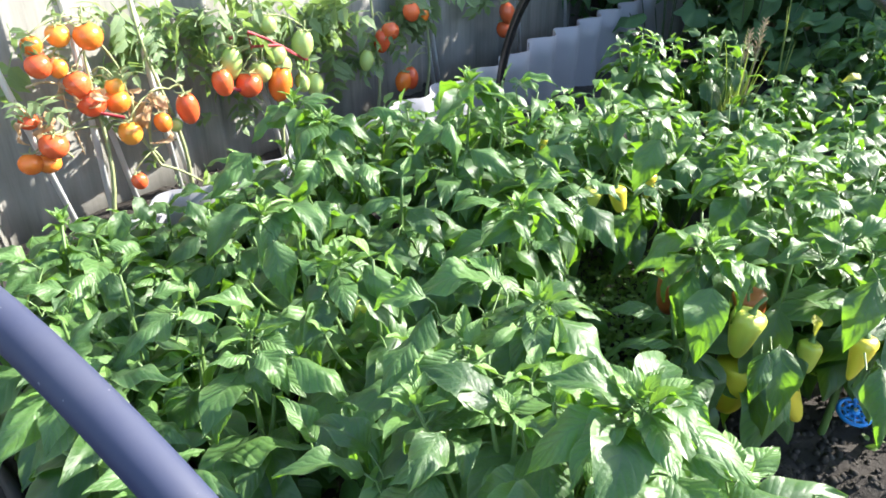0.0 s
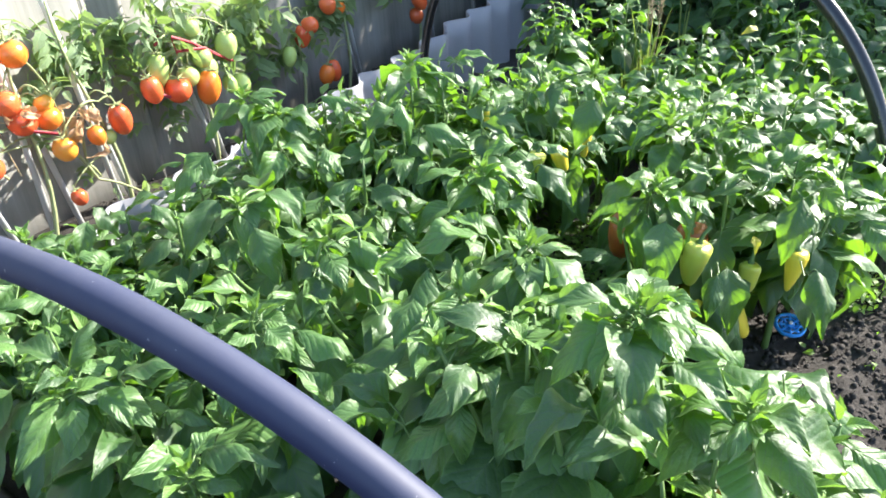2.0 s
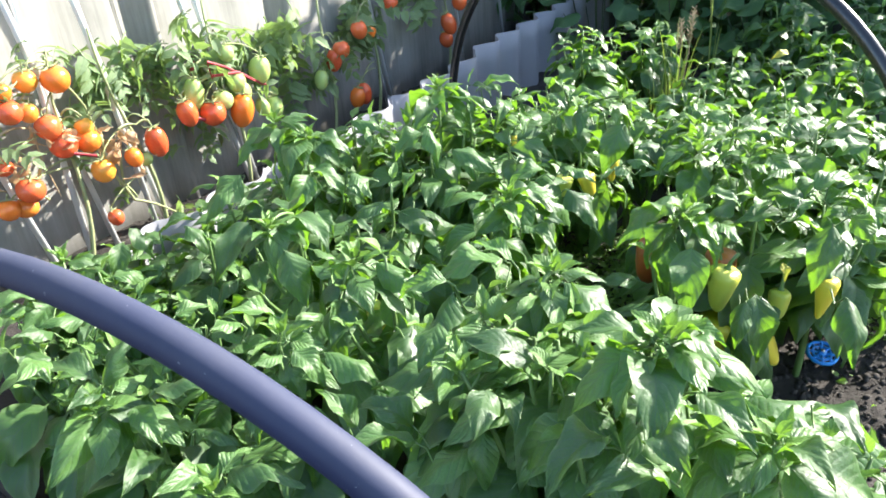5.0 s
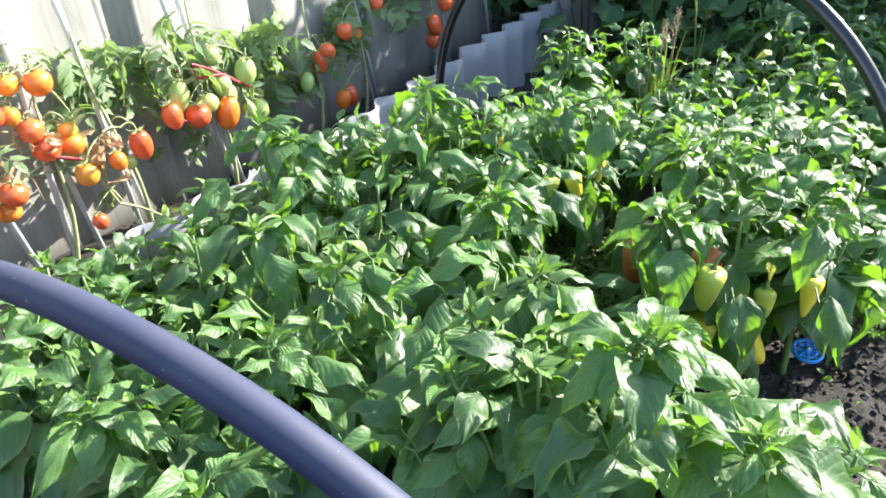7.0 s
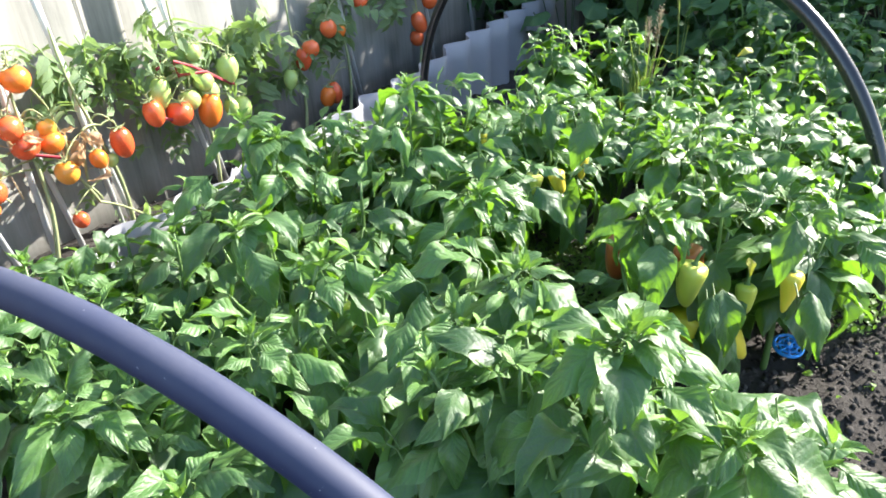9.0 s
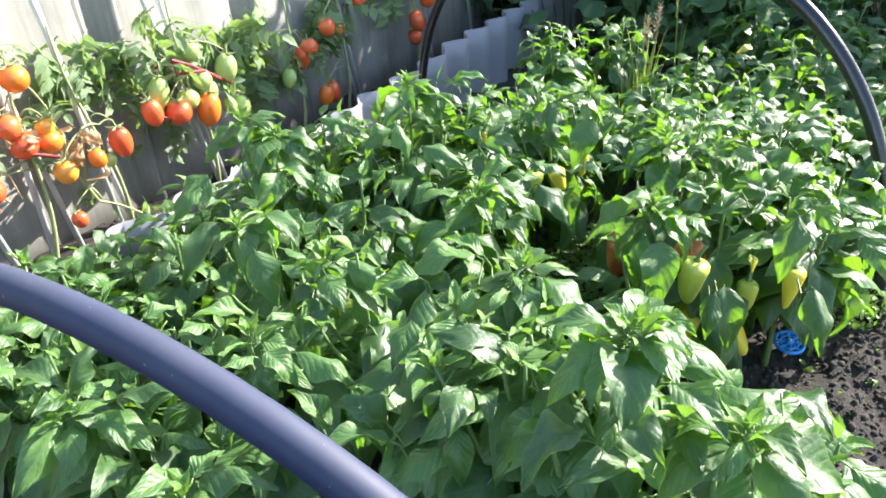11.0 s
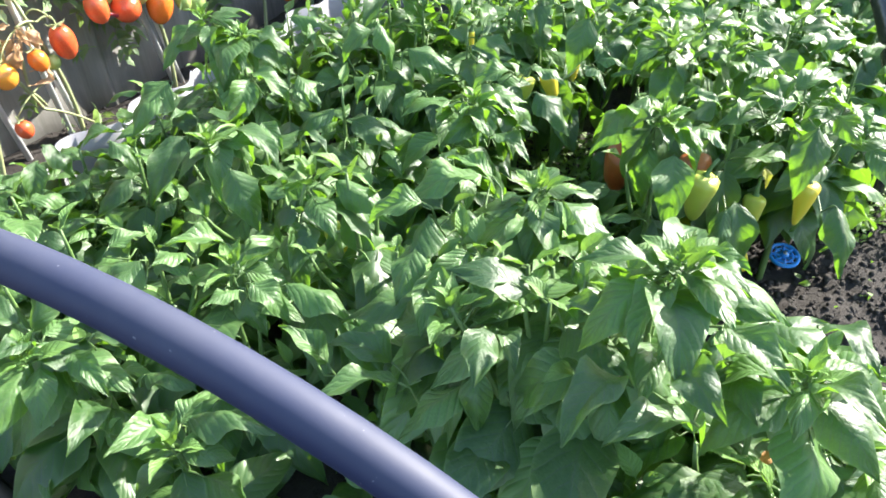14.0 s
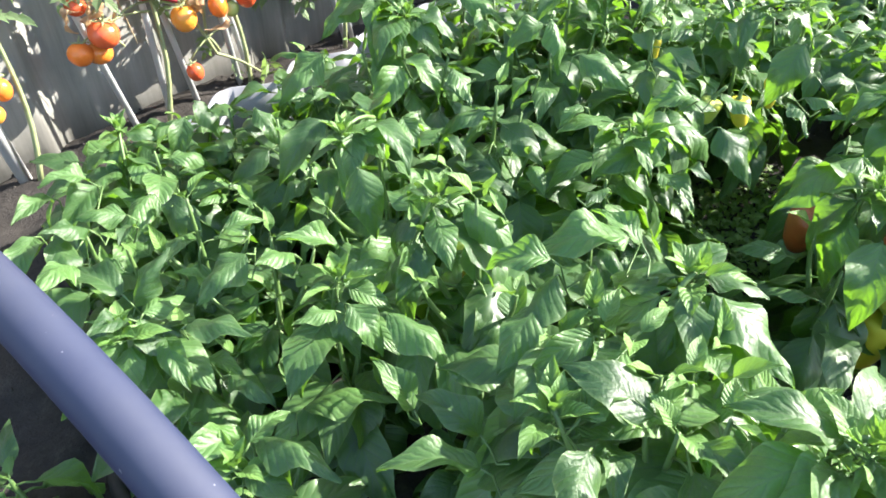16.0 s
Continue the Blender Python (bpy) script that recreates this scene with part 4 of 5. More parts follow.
TOMS = {k: ball_mesh("tomato", m) for k, m in TOM.items()}
bm = bmesh.new()
for k in range(5):
    a = k * 1.257
    d, sd = V((math.cos(a), math.sin(a), 0)), V((-math.sin(a), math.cos(a), 0))
    tube(bm, [V((0, 0, 0.92)), d * 0.3 + V((0, 0, 0.97)), d * 0.62 + V((0, 0, 0.98)), d * 0.85 + V((0, 0, 1.12))], [0.08, 0.08, 0.05, 0.01], 4)
tube(bm, [(0, 0, 0.88), (0.05, 0, 1.25), (0.2, 0.05, 1.55)], [0.09, 0.07, 0.07], 5)
CALYX = bpy.data.meshes.new("calyx")
bm.to_mesh(CALYX)
bm.free()
CALYX.materials.append(VINE)


def leaflet_mesh(name, mat):
    """A tomato leaf: a bent rib with toothed leaflets."""
    bm = bmesh.new()
    uvl = bm.loops.layers.uv.new("UVMap")
    rib = [V((t, 0, 0.12 * math.sin(2.2 * t) - 0.55 * t * t)) for t in [k / 8 for k in range(9)]]
    tube(bm, rib, [0.022 - 0.0018 * k for k in range(9)], 4)

    def leaflet(p, d, size, up):
        side = up.cross(d).normalized()
        mids, lefts, rights = [], [], []
        for i in range(6):
            u = i / 5
            half = 0.34 * size * math.sin(math.pi * u ** 0.7) * (1.0 if i % 2 else 0.72) if 0 < u < 1 else 0.004
            c = p + d * (u * size) - up * (0.35 * u * u * size)
            mids.append(bm.verts.new(c))
            lefts.append(bm.verts.new(c + side * half + up * half * 0.25))
            rights.append(bm.verts.new(c - side * half + up * half * 0.25))
        for i in range(5):
            for a, va, vb in ((lefts, 1, 0.5), (rights, 0, 0.5)):
                f = bm.faces.new((mids[i], mids[i + 1], a[i + 1], a[i]))
                for loop, (uu, vv) in zip(f.loops, ((i / 5, vb), ((i + 1) / 5, vb), ((i + 1) / 5, va), (i / 5, va))):
                    loop[uvl].uv = (uu, vv)

    for k, i in enumerate((3, 5, 7)):
        for sg in (-1, 1):
            d = V((0.5 + R.uniform(-0.2, 0.2), sg, R.uniform(-0.5, 0.1))).normalized()
            leaflet(rib[i], d, R.uniform(0.38, 0.56) * (1.15 - 0.1 * k), V((R.uniform(-0.4, 0.4), -0.3 * sg, 1)).normalized())
    leaflet(rib[8], (rib[8] - rib[7]).normalized(), 0.45, V((0.7, 0, 0.7)).normalized())
    me = bpy.data.meshes.new(name)
    bm.to_mesh(me)
    bm.free()
    me.materials.append(mat)
    return me


TLEAVES = [leaflet_mesh("leaf", TOMATO_LEAF) for k in range(6)]
STRAW = leaf_material("straw_leaf", (0.34, 0.20, 0.11), (0.55, 0.40, 0.26), (0.5, 0.38, 0.25), (0.6, 0.4, 0.2), 0.7, 0.3, 4.0, 0.3)
DRIES = [leaf_mesh("withered_leaf", STRAW, R, R.uniform(1.5, 3.5), R.uniform(0.6, 1.4), R.uniform(0.14, 0.22), 0.6, 9, 6, 0.4) for k in range(3)]


def twig(plant, points, mat, r=0.0028):
    """A bare shoot along the fence; points: along the fence, height."""
    bm = bmesh.new()
    c = [at_fence(s, 0.115 + 0.02 * math.sin(5 * i), z) - plant.location for i, (s, z) in enumerate(points)]
    fine = [a.lerp(b, k / 4) + V((0, 0, 0.008 * math.sin(math.pi * k / 4))) for a, b in zip(c, c[1:]) for k in range(4)] + [c[-1]]
    tube(bm, fine, [r * (1.3 - 0.7 * i / len(fine)) for i in range(len(fine))], 6)
    part("shoot", bm, mat, plant)


def tomato_plant(s0, lean, top, fruits, leaves, rng, label):
    """A vine on its stake; fruits: along the fence, height, half width, half length, ripeness."""
    base = at_fence(s0, 0.09, 0)
    plant = thing("tomato_plant", base, label, "plant", "tomato plants along the fence")
    bm = bmesh.new()
    stem = [at_fence(s0 + lean * z + 0.015 * math.sin(z * 9), 0.09 + 0.012 * math.sin(z * 7), z - 0.02) - base for z in [top * k / 10 for k in range(11)]]
    tube(bm, stem, [0.0075 - 0.00045 * k for k in range(11)], 7)
    for s, z, a, b, c in fruits:
        p = at_fence(s, 0.12 + rng.uniform(-0.01, 0.015), z + b * 1.3) - base
        zz = max(0.05, min(top - 0.02, p.z + rng.uniform(0.0, 0.05)))
        q = at_fence(s0 + lean * zz, 0.09, zz) - base
        if (p - q).length < 0.35:
            tube(bm, bent(q, p, (0, 0, 0.02), 5), [0.0032, 0.003, 0.0028, 0.0026, 0.0024, 0.0022], 5)
    part("stem", bm, VINE, plant)
    for s, z, a, b, c in fruits:
        p = at_fence(s, 0.12 + rng.uniform(-0.015, 0.02), z) - base
        m = Matrix.Translation(p) @ Euler((rng.uniform(-0.25, 0.25), rng.uniform(-0.25, 0.25), rng.uniform(0, 6))).to_matrix().to_4x4() @ Matrix.Diagonal((a * 1.13, a * 1.13, b * 1.10, 1))
        ob = placed("tomato", TOMS[c], m, plant)
        placed("calyx", CALYX, Matrix.Identity(4), ob)
    for s, z, n, sz in leaves:
        if n < 0:
            # a shrivelled leaf hanging in the cluster
            for k in range(-n):
                p = at_fence(s + rng.uniform(-0.02, 0.02), 0.125 + rng.uniform(-0.02, 0.02), z + rng.uniform(-0.02, 0.02)) - base
                placed("withered_leaf", DRIES[rng.randrange(3)], leaf_pose(p, rng.uniform(0, 6.28), radians(rng.uniform(-80, 20)), rng.uniform(-1.5, 1.5), sz * rng.uniform(0.7, 1.3)), plant)
        for k in range(n):
            p = at_fence(s + rng.uniform(-0.10, 0.10), 0.06 + rng.uniform(-0.035, 0.045), z + rng.uniform(-0.06, 0.06)) - base
            az = rng.uniform(0, 6.28)
            placed("leaf", TLEAVES[rng.randrange(6)], leaf_pose(p, az, radians(rng.uniform(-75, 20)), rng.uniform(-0.9, 0.9), sz * rng.uniform(0.55, 1.05)), plant)
    return plant


rt = random.Random(5)
vine_a = tomato_plant(0.14, 0.12, 0.62, [
    (0.122, 0.553, 0.026, 0.027, "y"), (0.181, 0.545, 0.032, 0.032, "o"), (0.048, 0.494, 0.028, 0.028, "r"), (0.091, 0.481, 0.020, 0.023, "o"),
    (0.134, 0.429, 0.030, 0.030, "r"), (0.159, 0.372, 0.033, 0.033, "r"), (0.231, 0.400, 0.022, 0.022, "y"), (0.230, 0.360, 0.031, 0.030, "o"),
    (0.025, 0.298, 0.032, 0.031, "r"), (0.015, 0.246, 0.028, 0.024, "o"), (-0.028, 0.257, 0.027, 0.025, "o"), (-0.007, 0.365, 0.021, 0.018, "r"),
    (0.048, 0.544, 0.022, 0.022, "o")], [(0.1, 0.56, 3, 0.1), (0.07, 0.585, 4, 0.09), (0.30, 0.49, 4, 0.10), (0.04, 0.42, 3, 0.08), (0.10, 0.436, -3, 0.06), (0.145, 0.42, -3, 0.05), (0.0, 0.36, -5, 0.06), (0.07, 0.53, -4, 0.05), (0.2, 0.33, 2, 0.06), (0.36, 0.56, 5, 0.11), (0.45, 0.50, 5, 0.11)], rt, "tomato vine with heavy clusters of orange-red fruit")
vine_b = tomato_plant(0.42, -0.1, 0.66, [
    (0.244, 0.267, 0.029, 0.032, "y"), (0.427, 0.294, 0.029, 0.046, "r"), (0.388, 0.250, 0.020, 0.019, "g"), (0.342, 0.273, 0.022, 0.027, "o"),
    (0.239, 0.122, 0.020, 0.023, "r")], [(0.42, 0.55, 7, 0.13), (0.47, 0.42, 2, 0.1), (0.31, 0.43, 3, 0.08), (0.31, 0.35, -6, 0.07), (0.345, 0.295, -5, 0.06), (0.31, 0.12, 2, 0.07), (0.42, 0.09, 2, 0.08), (0.56, 0.52, 7, 0.12)], rt, "thin tomato vine with a few turning fruits")
tomato_plant(-0.22, 0.1, 0.5, [(-0.223, 0.245, 0.020, 0.024, "o"), (-0.256, 0.197, 0.020, 0.020, "y")], [(-0.2, 0.42, 3, 0.1)], rt, "tomato vine with orange and yellow fruits low down")
vine_c = tomato_plant(0.80, -0.05, 0.72, [
    (0.621, 0.382, 0.030, 0.050, "g"), (0.766, 0.481, 0.024, 0.026, "g"), (0.913, 0.388, 0.033, 0.049, "g"), (0.794, 0.379, 0.030, 0.030, "g"),
    (0.821, 0.333, 0.033, 0.042, "g"), (0.734, 0.332, 0.032, 0.032, "g"), (0.793, 0.282, 0.035, 0.054, "o"), (0.562, 0.341, 0.028, 0.041, "r"),
    (0.660, 0.312, 0.037, 0.037, "r"), (0.899, 0.261, 0.022, 0.030, "g"), (0.967, 0.237, 0.029, 0.041, "g")],
    [(0.7, 0.54, 8, 0.14), (1.0, 0.48, 8, 0.14), (0.6, 0.5, 8, 0.12), (0.85, 0.52, 6, 0.12), (0.96, 0.42, 4, 0.12), (0.65, 0.25, 5, 0.1), (0.62, 0.58, 5, 0.12)], rt, "tomato vine with green and red plum tomatoes")
tomato_plant(1.30, 0.05, 0.7, [(1.354, 0.363, 0.031, 0.031, "r"), (1.335, 0.325, 0.029, 0.043, "r"), (1.237, 0.271, 0.024, 0.037, "g")],
             [(1.15, 0.42, 14, 0.12), (1.44, 0.38, 5, 0.11), (1.25, 0.3, 7, 0.13), (1.2, 0.56, 5, 0.13)], rt, "leafy tomato vine with two red plum tomatoes")
tomato_plant(1.62, 0.05, 0.7, [(1.496, 0.411, 0.030, 0.035, "r"), (1.583, 0.385, 0.026, 0.026, "o"), (1.748, 0.473, 0.029, 0.032, "r"), (1.446, 0.143, 0.029, 0.040, "o"), (1.507, 0.144, 0.029, 0.043, "r")],
             [(1.65, 0.42, 12, 0.13), (1.6, 0.54, 8, 0.14)], rt, "tomato vine with red fruit high and low")
tomato_plant(2.25, 0.05, 0.8, [(2.207, 0.302, 0.033, 0.050, "r"), (2.225, 0.222, 0.031, 0.037, "r"), (2.331, 0.385, 0.034, 0.039, "r")],
             [(2.1, 0.5, 8, 0.15), (2.5, 0.55, 8, 0.15)], rt, "shaded tomato vine with red plum tomatoes")

twig(vine_a, [(0.095, 0.436), (0.10, 0.341), (0.114, 0.237)], DRY, 0.002)
twig(vine_a, [(0.01, 0.448), (0.095, 0.436), (0.157, 0.477)], DRY)
twig(vine_a, [(0.208, 0.531), (0.264, 0.446), (0.272, 0.362)], VINE)
twig(vine_a, [(0.084, 0.339), (0.06, 0.259), (0.081, 0.241)], VINE, 0.004)
twig(vine_b, [(0.272, 0.362), (0.275, 0.259), (0.325, 0.14), (0.439, 0.053)], VINE, 0.0045)
twig(vine_b, [(0.311, 0.281), (0.311, 0.192), (0.337, 0.144)], VINE, 0.004)
twig(vine_b, [(0.328, 0.361), (0.404, 0.35), (0.445, 0.35)], VINE)
twig(vine_c, [(0.765, 0.415), (0.677, 0.41), (0.642, 0.373)], VINE, 0.006)


def ribbon(points, width, label):
    """A limp flat band along the fence; points: along the fence, height."""
    at = at_fence(points[0][0], 0.14, points[0][1])
    bm = bmesh.new()
    rows = []
    for i, (s, z) in enumerate(points):
        p = at_fence(s, 0.14 + 0.006 * math.sin(i * 2.1), z) - at
        d = V((0, 0, width / 2)) + FN * width * 0.25 * math.cos(i)
        rows.append([bm.verts.new(p + d), bm.verts.new(p - d), bm.verts.new(p - d + FN * 0.0012), bm.verts.new(p + d + FN * 0.0012)])
    for a, b in zip(rows, rows[1:]):
        for k in range(4):
            bm.faces.new((a[k], b[k], b[(k + 1) % 4], a[(k + 1) % 4]))
    ob = part("ribbon", bm, RIBBON)
    ob.location = at
    tagged(ob, label, "ribbon", "ties on the tomato vines")


for pts in ([(0.623, 0.504), (0.629, 0.471), (0.611, 0.463)], [(0.678, 0.47), (0.682, 0.419)], [(0.679, 0.473), (0.752, 0.438), (0.841, 0.382), (0.918, 0.339)], [(0.685, 0.427), (0.796, 0.412), (0.908, 0.341)], [(0.554, 0.336), (0.615, 0.305), (0.696, 0.288)], [(0.136, 0.362), (0.225, 0.321)]):
    ribbon(pts, 0.010, "dark red cloth ribbon tying up a tomato vine")

# ---- dark leafy hedge that closes the far end, unseen tops added to block sun ----
def foliage(name, at, label, rng, count, spanx, spany, z0, z1, size, mat, shape_list):
    """Many leaves gathered in one mesh, in an uneven mass."""
    pts, fcs, uvs = [], [], []
    for k in range(count):
        src = shape_list[rng.randrange(len(shape_list))]
        x, y = rng.uniform(-spanx, spanx), rng.uniform(-spany, spany)
        ztop = z1 * (0.85 + 0.3 * noise.noise(V((x * 1.3 + at[0], y * 1.3, 4))))
        p = V((x, y, z0 + (ztop - z0) * rng.random() ** 0.8))
        m = leaf_pose(p, rng.uniform(0, 6.28), radians(rng.uniform(-50, 30)), rng.uniform(-0.6, 0.6), size * rng.uniform(0.6, 1.3))
        n0 = len(pts)
        pts.extend([m @ V(c) for c in src[0]])
        fcs.extend([tuple(i + n0 for i in f) for f in src[1]])
        uvs.extend(src[2])
    me = bpy.data.meshes.new(name)
    me.from_pydata(pts, [], fcs)
    layer = me.uv_layers.new(name="UVMap")
    layer.data.foreach_set("uv", [c for q in uvs for c in q])
    me.materials.append(mat)
    return me


def simple_leaf(wide, droop):
    c, f, t = [], [], []
    for i in range(5):
        u = i / 4
        h = wide * math.sin(math.pi * u ** 0.75) if 0 < u < 1 else 0.01
        z = -droop * u * u
        c += [(u, -h, z + 0.2 * h), (u, 0, z), (u, h, z + 0.2 * h)]
    for i in range(4):
        for j in range(2):
            q = (i * 3 + j, (i + 1) * 3 + j, (i + 1) * 3 + j + 1, i * 3 + j + 1)
            f.append(q)
            t += [(a // 3 / 4, (a % 3) / 2) for a in q]
    return c, f, t


SIMPLE = [simple_leaf(w, d) for w, d in ((0.3, 0.3), (0.38, 0.6), (0.26, 0.15), (0.45, 0.4))]
rh = random.Random(9)
# heights above the view are added to shade fence, edging and far plants
for k, (x, y, sx, sy, h, count) in enumerate(((1.3, 4.7, 0.6, 0.4, 1.7, 2600), (2.5, 5.46, 0.75, 1.1, 4.4, 8000), (3.4, 2.95, 0.5, 0.8, 1.7, 2800), (1.75, 3.60, 0.45, 0.32, 1.6, 1700), (3.5, 4.6, 0.5, 0.9, 1.6, 2600), (0.9, 5.6, 0.6, 0.5, 2.0, 2400))):
    bush = thing("shrub", (x, y, 0), "dense dark green leafy shrub in shade, unseen top added to block sun", "shrub", "shrubs closing the garden")
    me = foliage("crown", (x, y, 0), "", rh, count, sx, sy, 0.02, h, 0.13, FAR_LEAF, SIMPLE)
    crown = new("crown", me)
    crown.parent = bush
    bm = bmesh.new()
    for q in range(7):
        a = rh.uniform(0, 6.28)
        tube(bm, bent((0.1 * math.cos(a), 0.1 * math.sin(a), -0.05), (sx * 0.8 * math.cos(a), sy * 0.8 * math.sin(a), h * 0.85), (0, 0, 0.1), 6), [0.02, 0.018, 0.015, 0.012, 0.01, 0.007, 0.004], 6)
    part("trunk", bm, DRY, bush)

# ---- broad-leaved squash at the far end, partly shaded ----
def squash_leaf(rng):
    bm = bmesh.new()
    uvl = bm.loops.layers.uv.new("UVMap")
    rings = []
    for r in (0.0, 0.35, 0.7, 1.0):
        row = []
        for k in range(20):
            a = 2 * math.pi * k / 20
            lobe = 1 + 0.16 * math.cos(5 * a) - 0.35 * math.exp(-((a - math.pi) / 0.35) ** 2)
            rr = 0.5 * r * lobe
            row.append(bm.verts.new((0.35 + rr * math.cos(a), rr * math.sin(a), 0.10 * r * r * math.cos(3 * a + 1) - 0.14 * r * r)))
        rings.append(row)
    for n, (a, b) in enumerate(zip(rings, rings[1:])):
        for k in range(20):
            f = bm.faces.new((a[k], b[k], b[(k + 1) % 20], a[(k + 1) % 20]))
            for loop, (rr, kk) in zip(f.loops, ((n, k), (n + 1, k), (n + 1, k + 1), (n, k + 1))):
                loop[uvl].uv = (rr / 3, kk / 20)
    bmesh.ops.remove_doubles(bm, verts=bm.verts, dist=0.001)
    me = bpy.data.meshes.new("leaf")
    bm.to_mesh(me)
    bm.free()
    me.polygons.foreach_set("use_smooth", [True] * len(me.polygons))
    me.materials.append(FAR_LEAF)
    return me


rq = random.Random(33)
SQUASH = [squash_leaf(rq) for k in range(3)]
for x, y, n, h in ((1.75, 3.05, 26, 0.42), (2.25, 2.75, 26, 0.40), (1.45, 3.45, 26, 0.5), (2.1, 3.4, 28, 0.55), (2.7, 3.2, 24, 0.5), (1.15, 3.75, 22, 0.5)):
    base = V((x, y, soil_height(x, y)))
    plant = thing("squash_plant", base, "sprawling squash plant with broad dark leaves", "plant", "squash plants at the far end")
    bm = bmesh.new()
    spots = []
    for k in range(n):
        a, r = rq.uniform(0, 6.28), 0.36 * math.sqrt(rq.random())
        p = V((r * math.cos(a), r * math.sin(a), h * rq.uniform(0.2, 1)))
        tube(bm, bent((r * 0.4 * math.cos(a), r * 0.4 * math.sin(a), -0.01), p, (0, 0, 0.03), 4), [0.004, 0.0035, 0.003, 0.003, 0.0025], 5)
        spots.append((p, a))
    part("stem", bm, SHADY_STEM, plant)
    for p, a in spots:
        placed("leaf", SQUASH[rq.randrange(3)], leaf_pose(p, a + rq.uniform(-0.6, 0.6), radians(rq.uniform(-35, 20)), rq.uniform(-0.4, 0.4), rq.uniform(0.10, 0.17)), plant)

# ---- blue plastic wheel on the soil ----
wheel = thing("plastic_wheel", (0, 0, 0), "bright blue spoked plastic hand wheel lying on soil", "wheel")
wheel.matrix_world = pose(0.796, 1.036, soil_height(0.796, 1.036) + 0.026, 14, -8, 20)
ring = [V((0.029 * math.cos(a), 0.029 * math.sin(a), 0)) for a in [2 * math.pi * k / 28 for k in range(29)]]
for name, k, r in (("rim", 1.0, 0.0042), ("inner_rim", 0.62, 0.0026)):
    bm = bmesh.new()
    tube(bm, [p * k for p in ring], r, 8, False)
    part(name, bm, BLUE, wheel)
bm = bmesh.new()
tube(bm, [(0.006, 0, 0), (0.018, 0, 0), (0.028, 0, 0)], [0.0035, 0.003, 0.0035], 6)
spoke = part("spoke", bm, BLUE, wheel)
for k in range(1, 8):
    placed("spoke", spoke.data, Matrix.Rotation(k * math.pi / 4, 4, "Z"), wheel)
bm = bmesh.new()
tube(bm, [(0, 0, -0.006), (0, 0, 0.004), (0, 0, 0.007)], [0.009, 0.009, 0.006], 12)
hub = part("hub", bm, BLUE, wheel)
bm = bmesh.new()
tube(bm, [(0, 0, 0.006), (0, 0, 0.0095)], [0.004, 0.0035], 8)
part("screw", bm, PALE, hub, "small steel screw")

# ---- clods, weeds and grass ----
rs = random.Random(21)
pts, fcs = [], []
ico = bmesh.new()
bmesh.ops.create_icosphere(ico, subdivisions=1, radius=1)
iv = [v.co.copy() for v in ico.verts]
it = [tuple(v.index for v in f.verts) for f in ico.faces]
ico.free()
for k in range(12000):
    x, y = rs.uniform(-1.5, 1.9), rs.uniform(-0.2, 3.0)
    if rs.random() < 0.6:
        x, y = rs.uniform(0.45, 1.25), rs.uniform(0.3, 1.3)
    r = 0.0012 + 0.009 * rs.random() ** 4
    n0 = len(pts)
    m = Matrix.Translation((x, y, soil_height(x, y) + r * 0.1)) @ Euler((rs.uniform(0, 6), rs.uniform(0, 6), 0)).to_matrix().to_4x4() @ Matrix.Diagonal((r, r * rs.uniform(0.7, 1.2), r * rs.uniform(0.5, 0.9), 1))
    pts.extend([m @ (c * rs.uniform(0.75, 1.25)) for c in iv])
    fcs.extend([tuple(i + n0 for i in f) for f in it])
me = bpy.data.meshes.new("soil_clods")
me.from_pydata(pts, [], fcs)
me.polygons.foreach_set("use_smooth", [True] * len(me.polygons))
me.materials.append(CLOD)
tagged(new("soil_clods", me), "loose dark crumbs and clods of soil", "soil", kind="stuff")


def weed_patch(x, y, sx, sy, count, size, height, label):
    made = foliage("weeds", (x, y, 0), "", rs, count, sx, sy, 0.005, height, size, WEED, SIMPLE)
    ob = new("weeds", made)
    ob.location = (x, y, 0)
    tagged(ob, label, "weeds", kind="stuff")


weed_patch(1.05, 1.16, 0.13, 0.14, 1300, 0.014, 0.10, "low mat of small-leaved green weeds on soil")
weed_patch(0.44, 1.33, 0.14, 0.26, 2200, 0.017, 0.08, "low small-leaved weeds between pepper rows")
weed_patch(0.88, 0.86, 0.10, 0.12, 14, 0.016, 0.02, "sparse seedling weeds on bare soil")
weed_patch(1.35, 1.55, 0.25, 0.3, 1200, 0.02, 0.12, "low mat of small-leaved green weeds on soil")


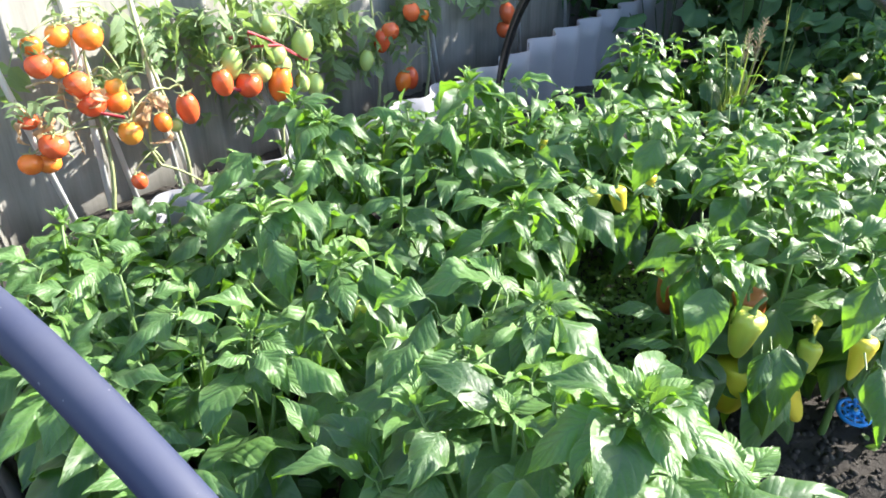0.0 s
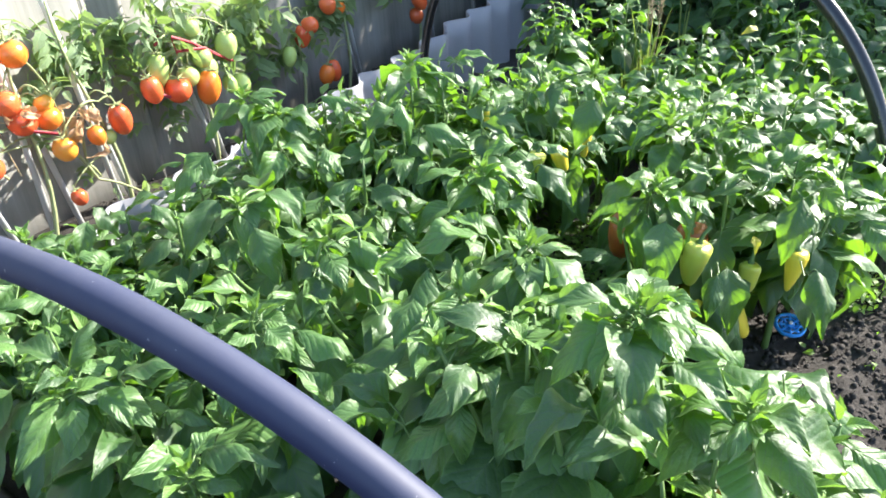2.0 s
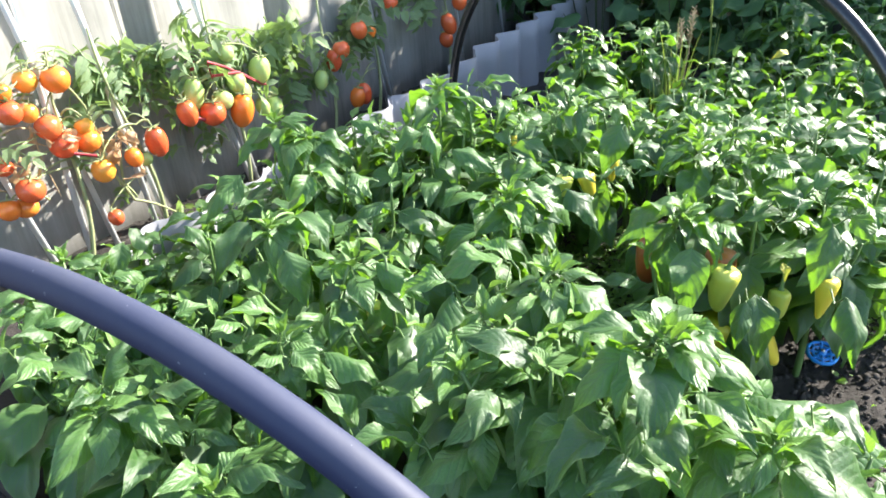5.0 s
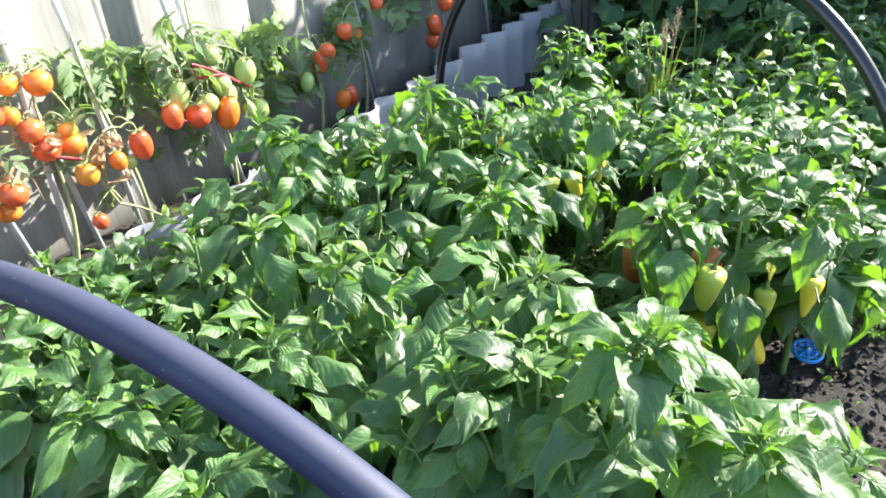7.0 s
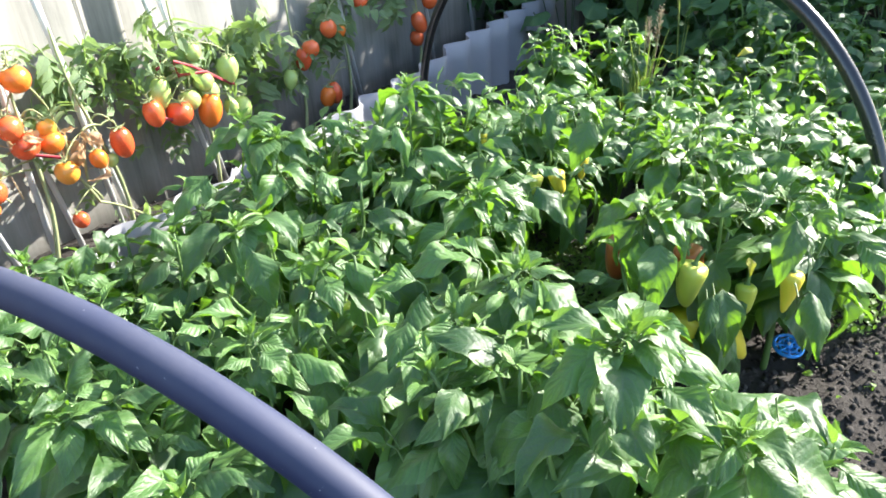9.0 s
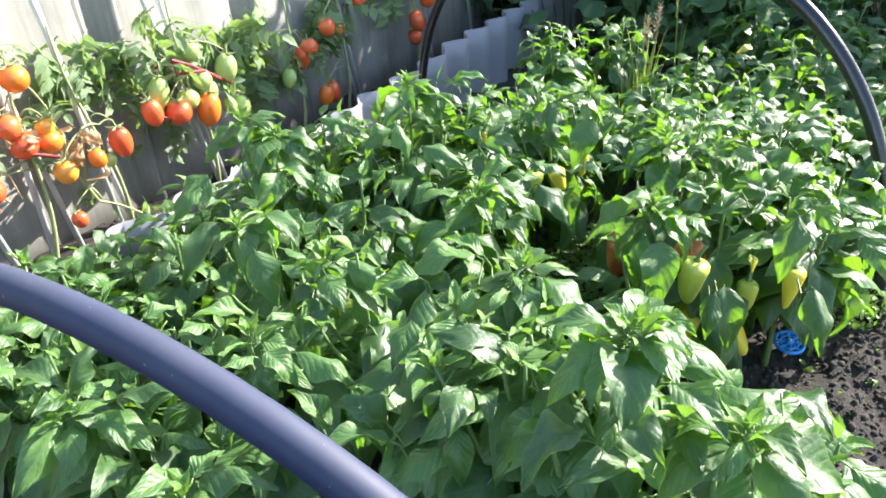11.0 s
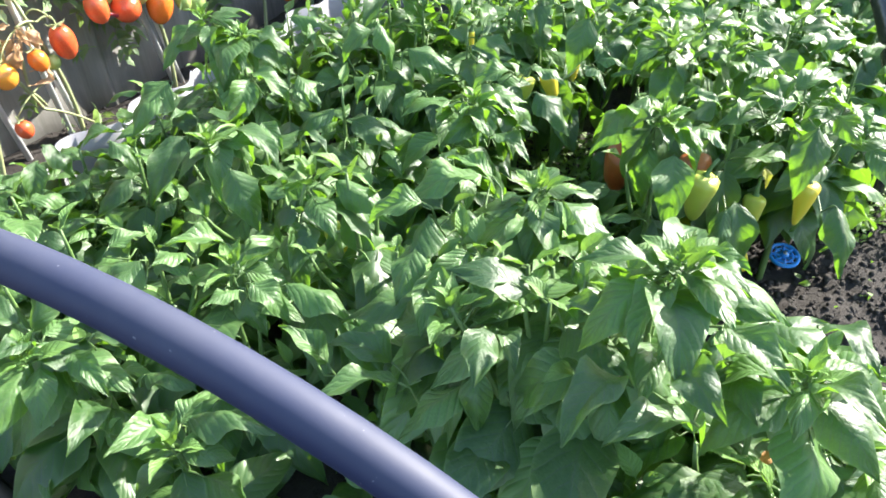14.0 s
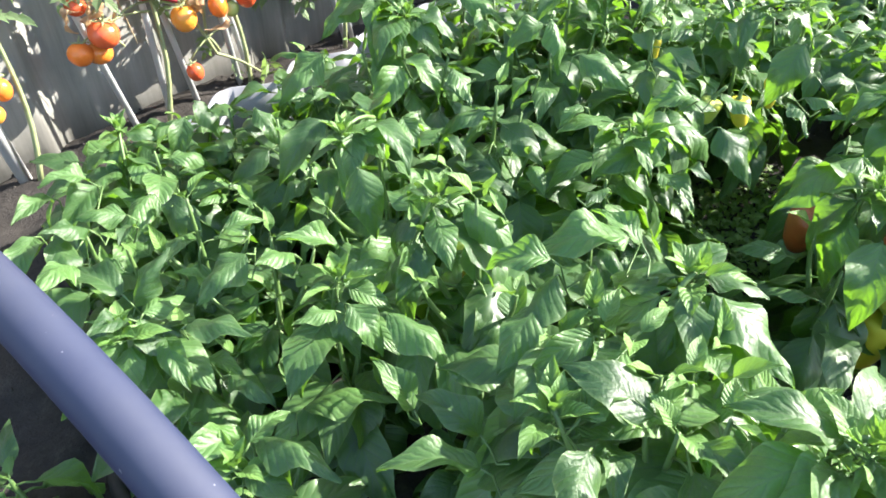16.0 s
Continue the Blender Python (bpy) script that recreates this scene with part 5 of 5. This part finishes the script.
def grass_tuft(x, y, n, height, spread, label):
    tuft = thing("grass_tuft", (x, y, soil_height(x, y)), label, "grass", "grass tufts")
    for k in range(n):
        bm = bmesh.new()
        uvl = bm.loops.layers.uv.new("UVMap")
        a = rs.uniform(0, 6.28)
        h = height * rs.uniform(0.5, 1.1)
        out = V((math.cos(a), math.sin(a), 0)) * spread * rs.uniform(0.2, 1)
        side = V((-math.sin(a), math.cos(a), 0)) * rs.uniform(0.003, 0.006)
        p = bent(out * 0.15, out + V((0, 0, h)), out * 0.0 - out * 0.12 + V((0, 0, h * 0.08)), 6)
        prev = None
        for i, c in enumerate(p):
            w = 1 - (i / 6) ** 2
            row = (bm.verts.new(c - side * w), bm.verts.new(c + V((0, 0, 0.001))), bm.verts.new(c + side * w))
            if prev:
                for j in (0, 1):
                    f = bm.faces.new((prev[j], prev[j + 1], row[j + 1], row[j]))
                    for loop, uv in zip(f.loops, (((i - 1) / 6, j / 2), ((i - 1) / 6, j / 2 + 0.5), (i / 6, j / 2 + 0.5), (i / 6, j / 2))):
                        loop[uvl].uv = uv
            prev = row
        part("blade", bm, GRASS, tuft)
    return tuft


def seed_head(tuft, p, top):
    """A straw-coloured ear on its stem."""
    bm = bmesh.new()
    a, b = V(p), V(top)
    tube(bm, bent(a, b, (0.01, 0, 0), 6), [0.0016] * 7, 5)
    part("stem", bm, DRY, tuft)
    bm = bmesh.new()
    for k in range(40):
        t = k / 40
        q = b.lerp(a, 0.28 * t)
        ang = k * 2.4
        out = V((math.cos(ang), math.sin(ang), 0.9)) * (0.010 + 0.008 * math.sin(math.pi * t))
        tube(bm, [q, q + out * 0.6, q + out], [0.0008, 0.0016, 0.0004], 4)
    part("ear", bm, DRY, tuft, "straw-coloured seed head")


tuft = grass_tuft(1.0, 2.38, 24, 0.43, 0.13, "yellowing tuft of tall grass going to seed")
seed_head(tuft, (0, 0, 0.05), (0.05, 0.0, 0.50))
seed_head(tuft, (0.01, 0.01, 0.05), (0.015, 0.02, 0.46))
grass_tuft(0.93, 2.36, 12, 0.36, 0.11, "yellowing tuft of grass beside pepper plants")
grass_tuft(1.36, 2.85, 6, 0.6, 0.10, "few tall thin green grass stems")
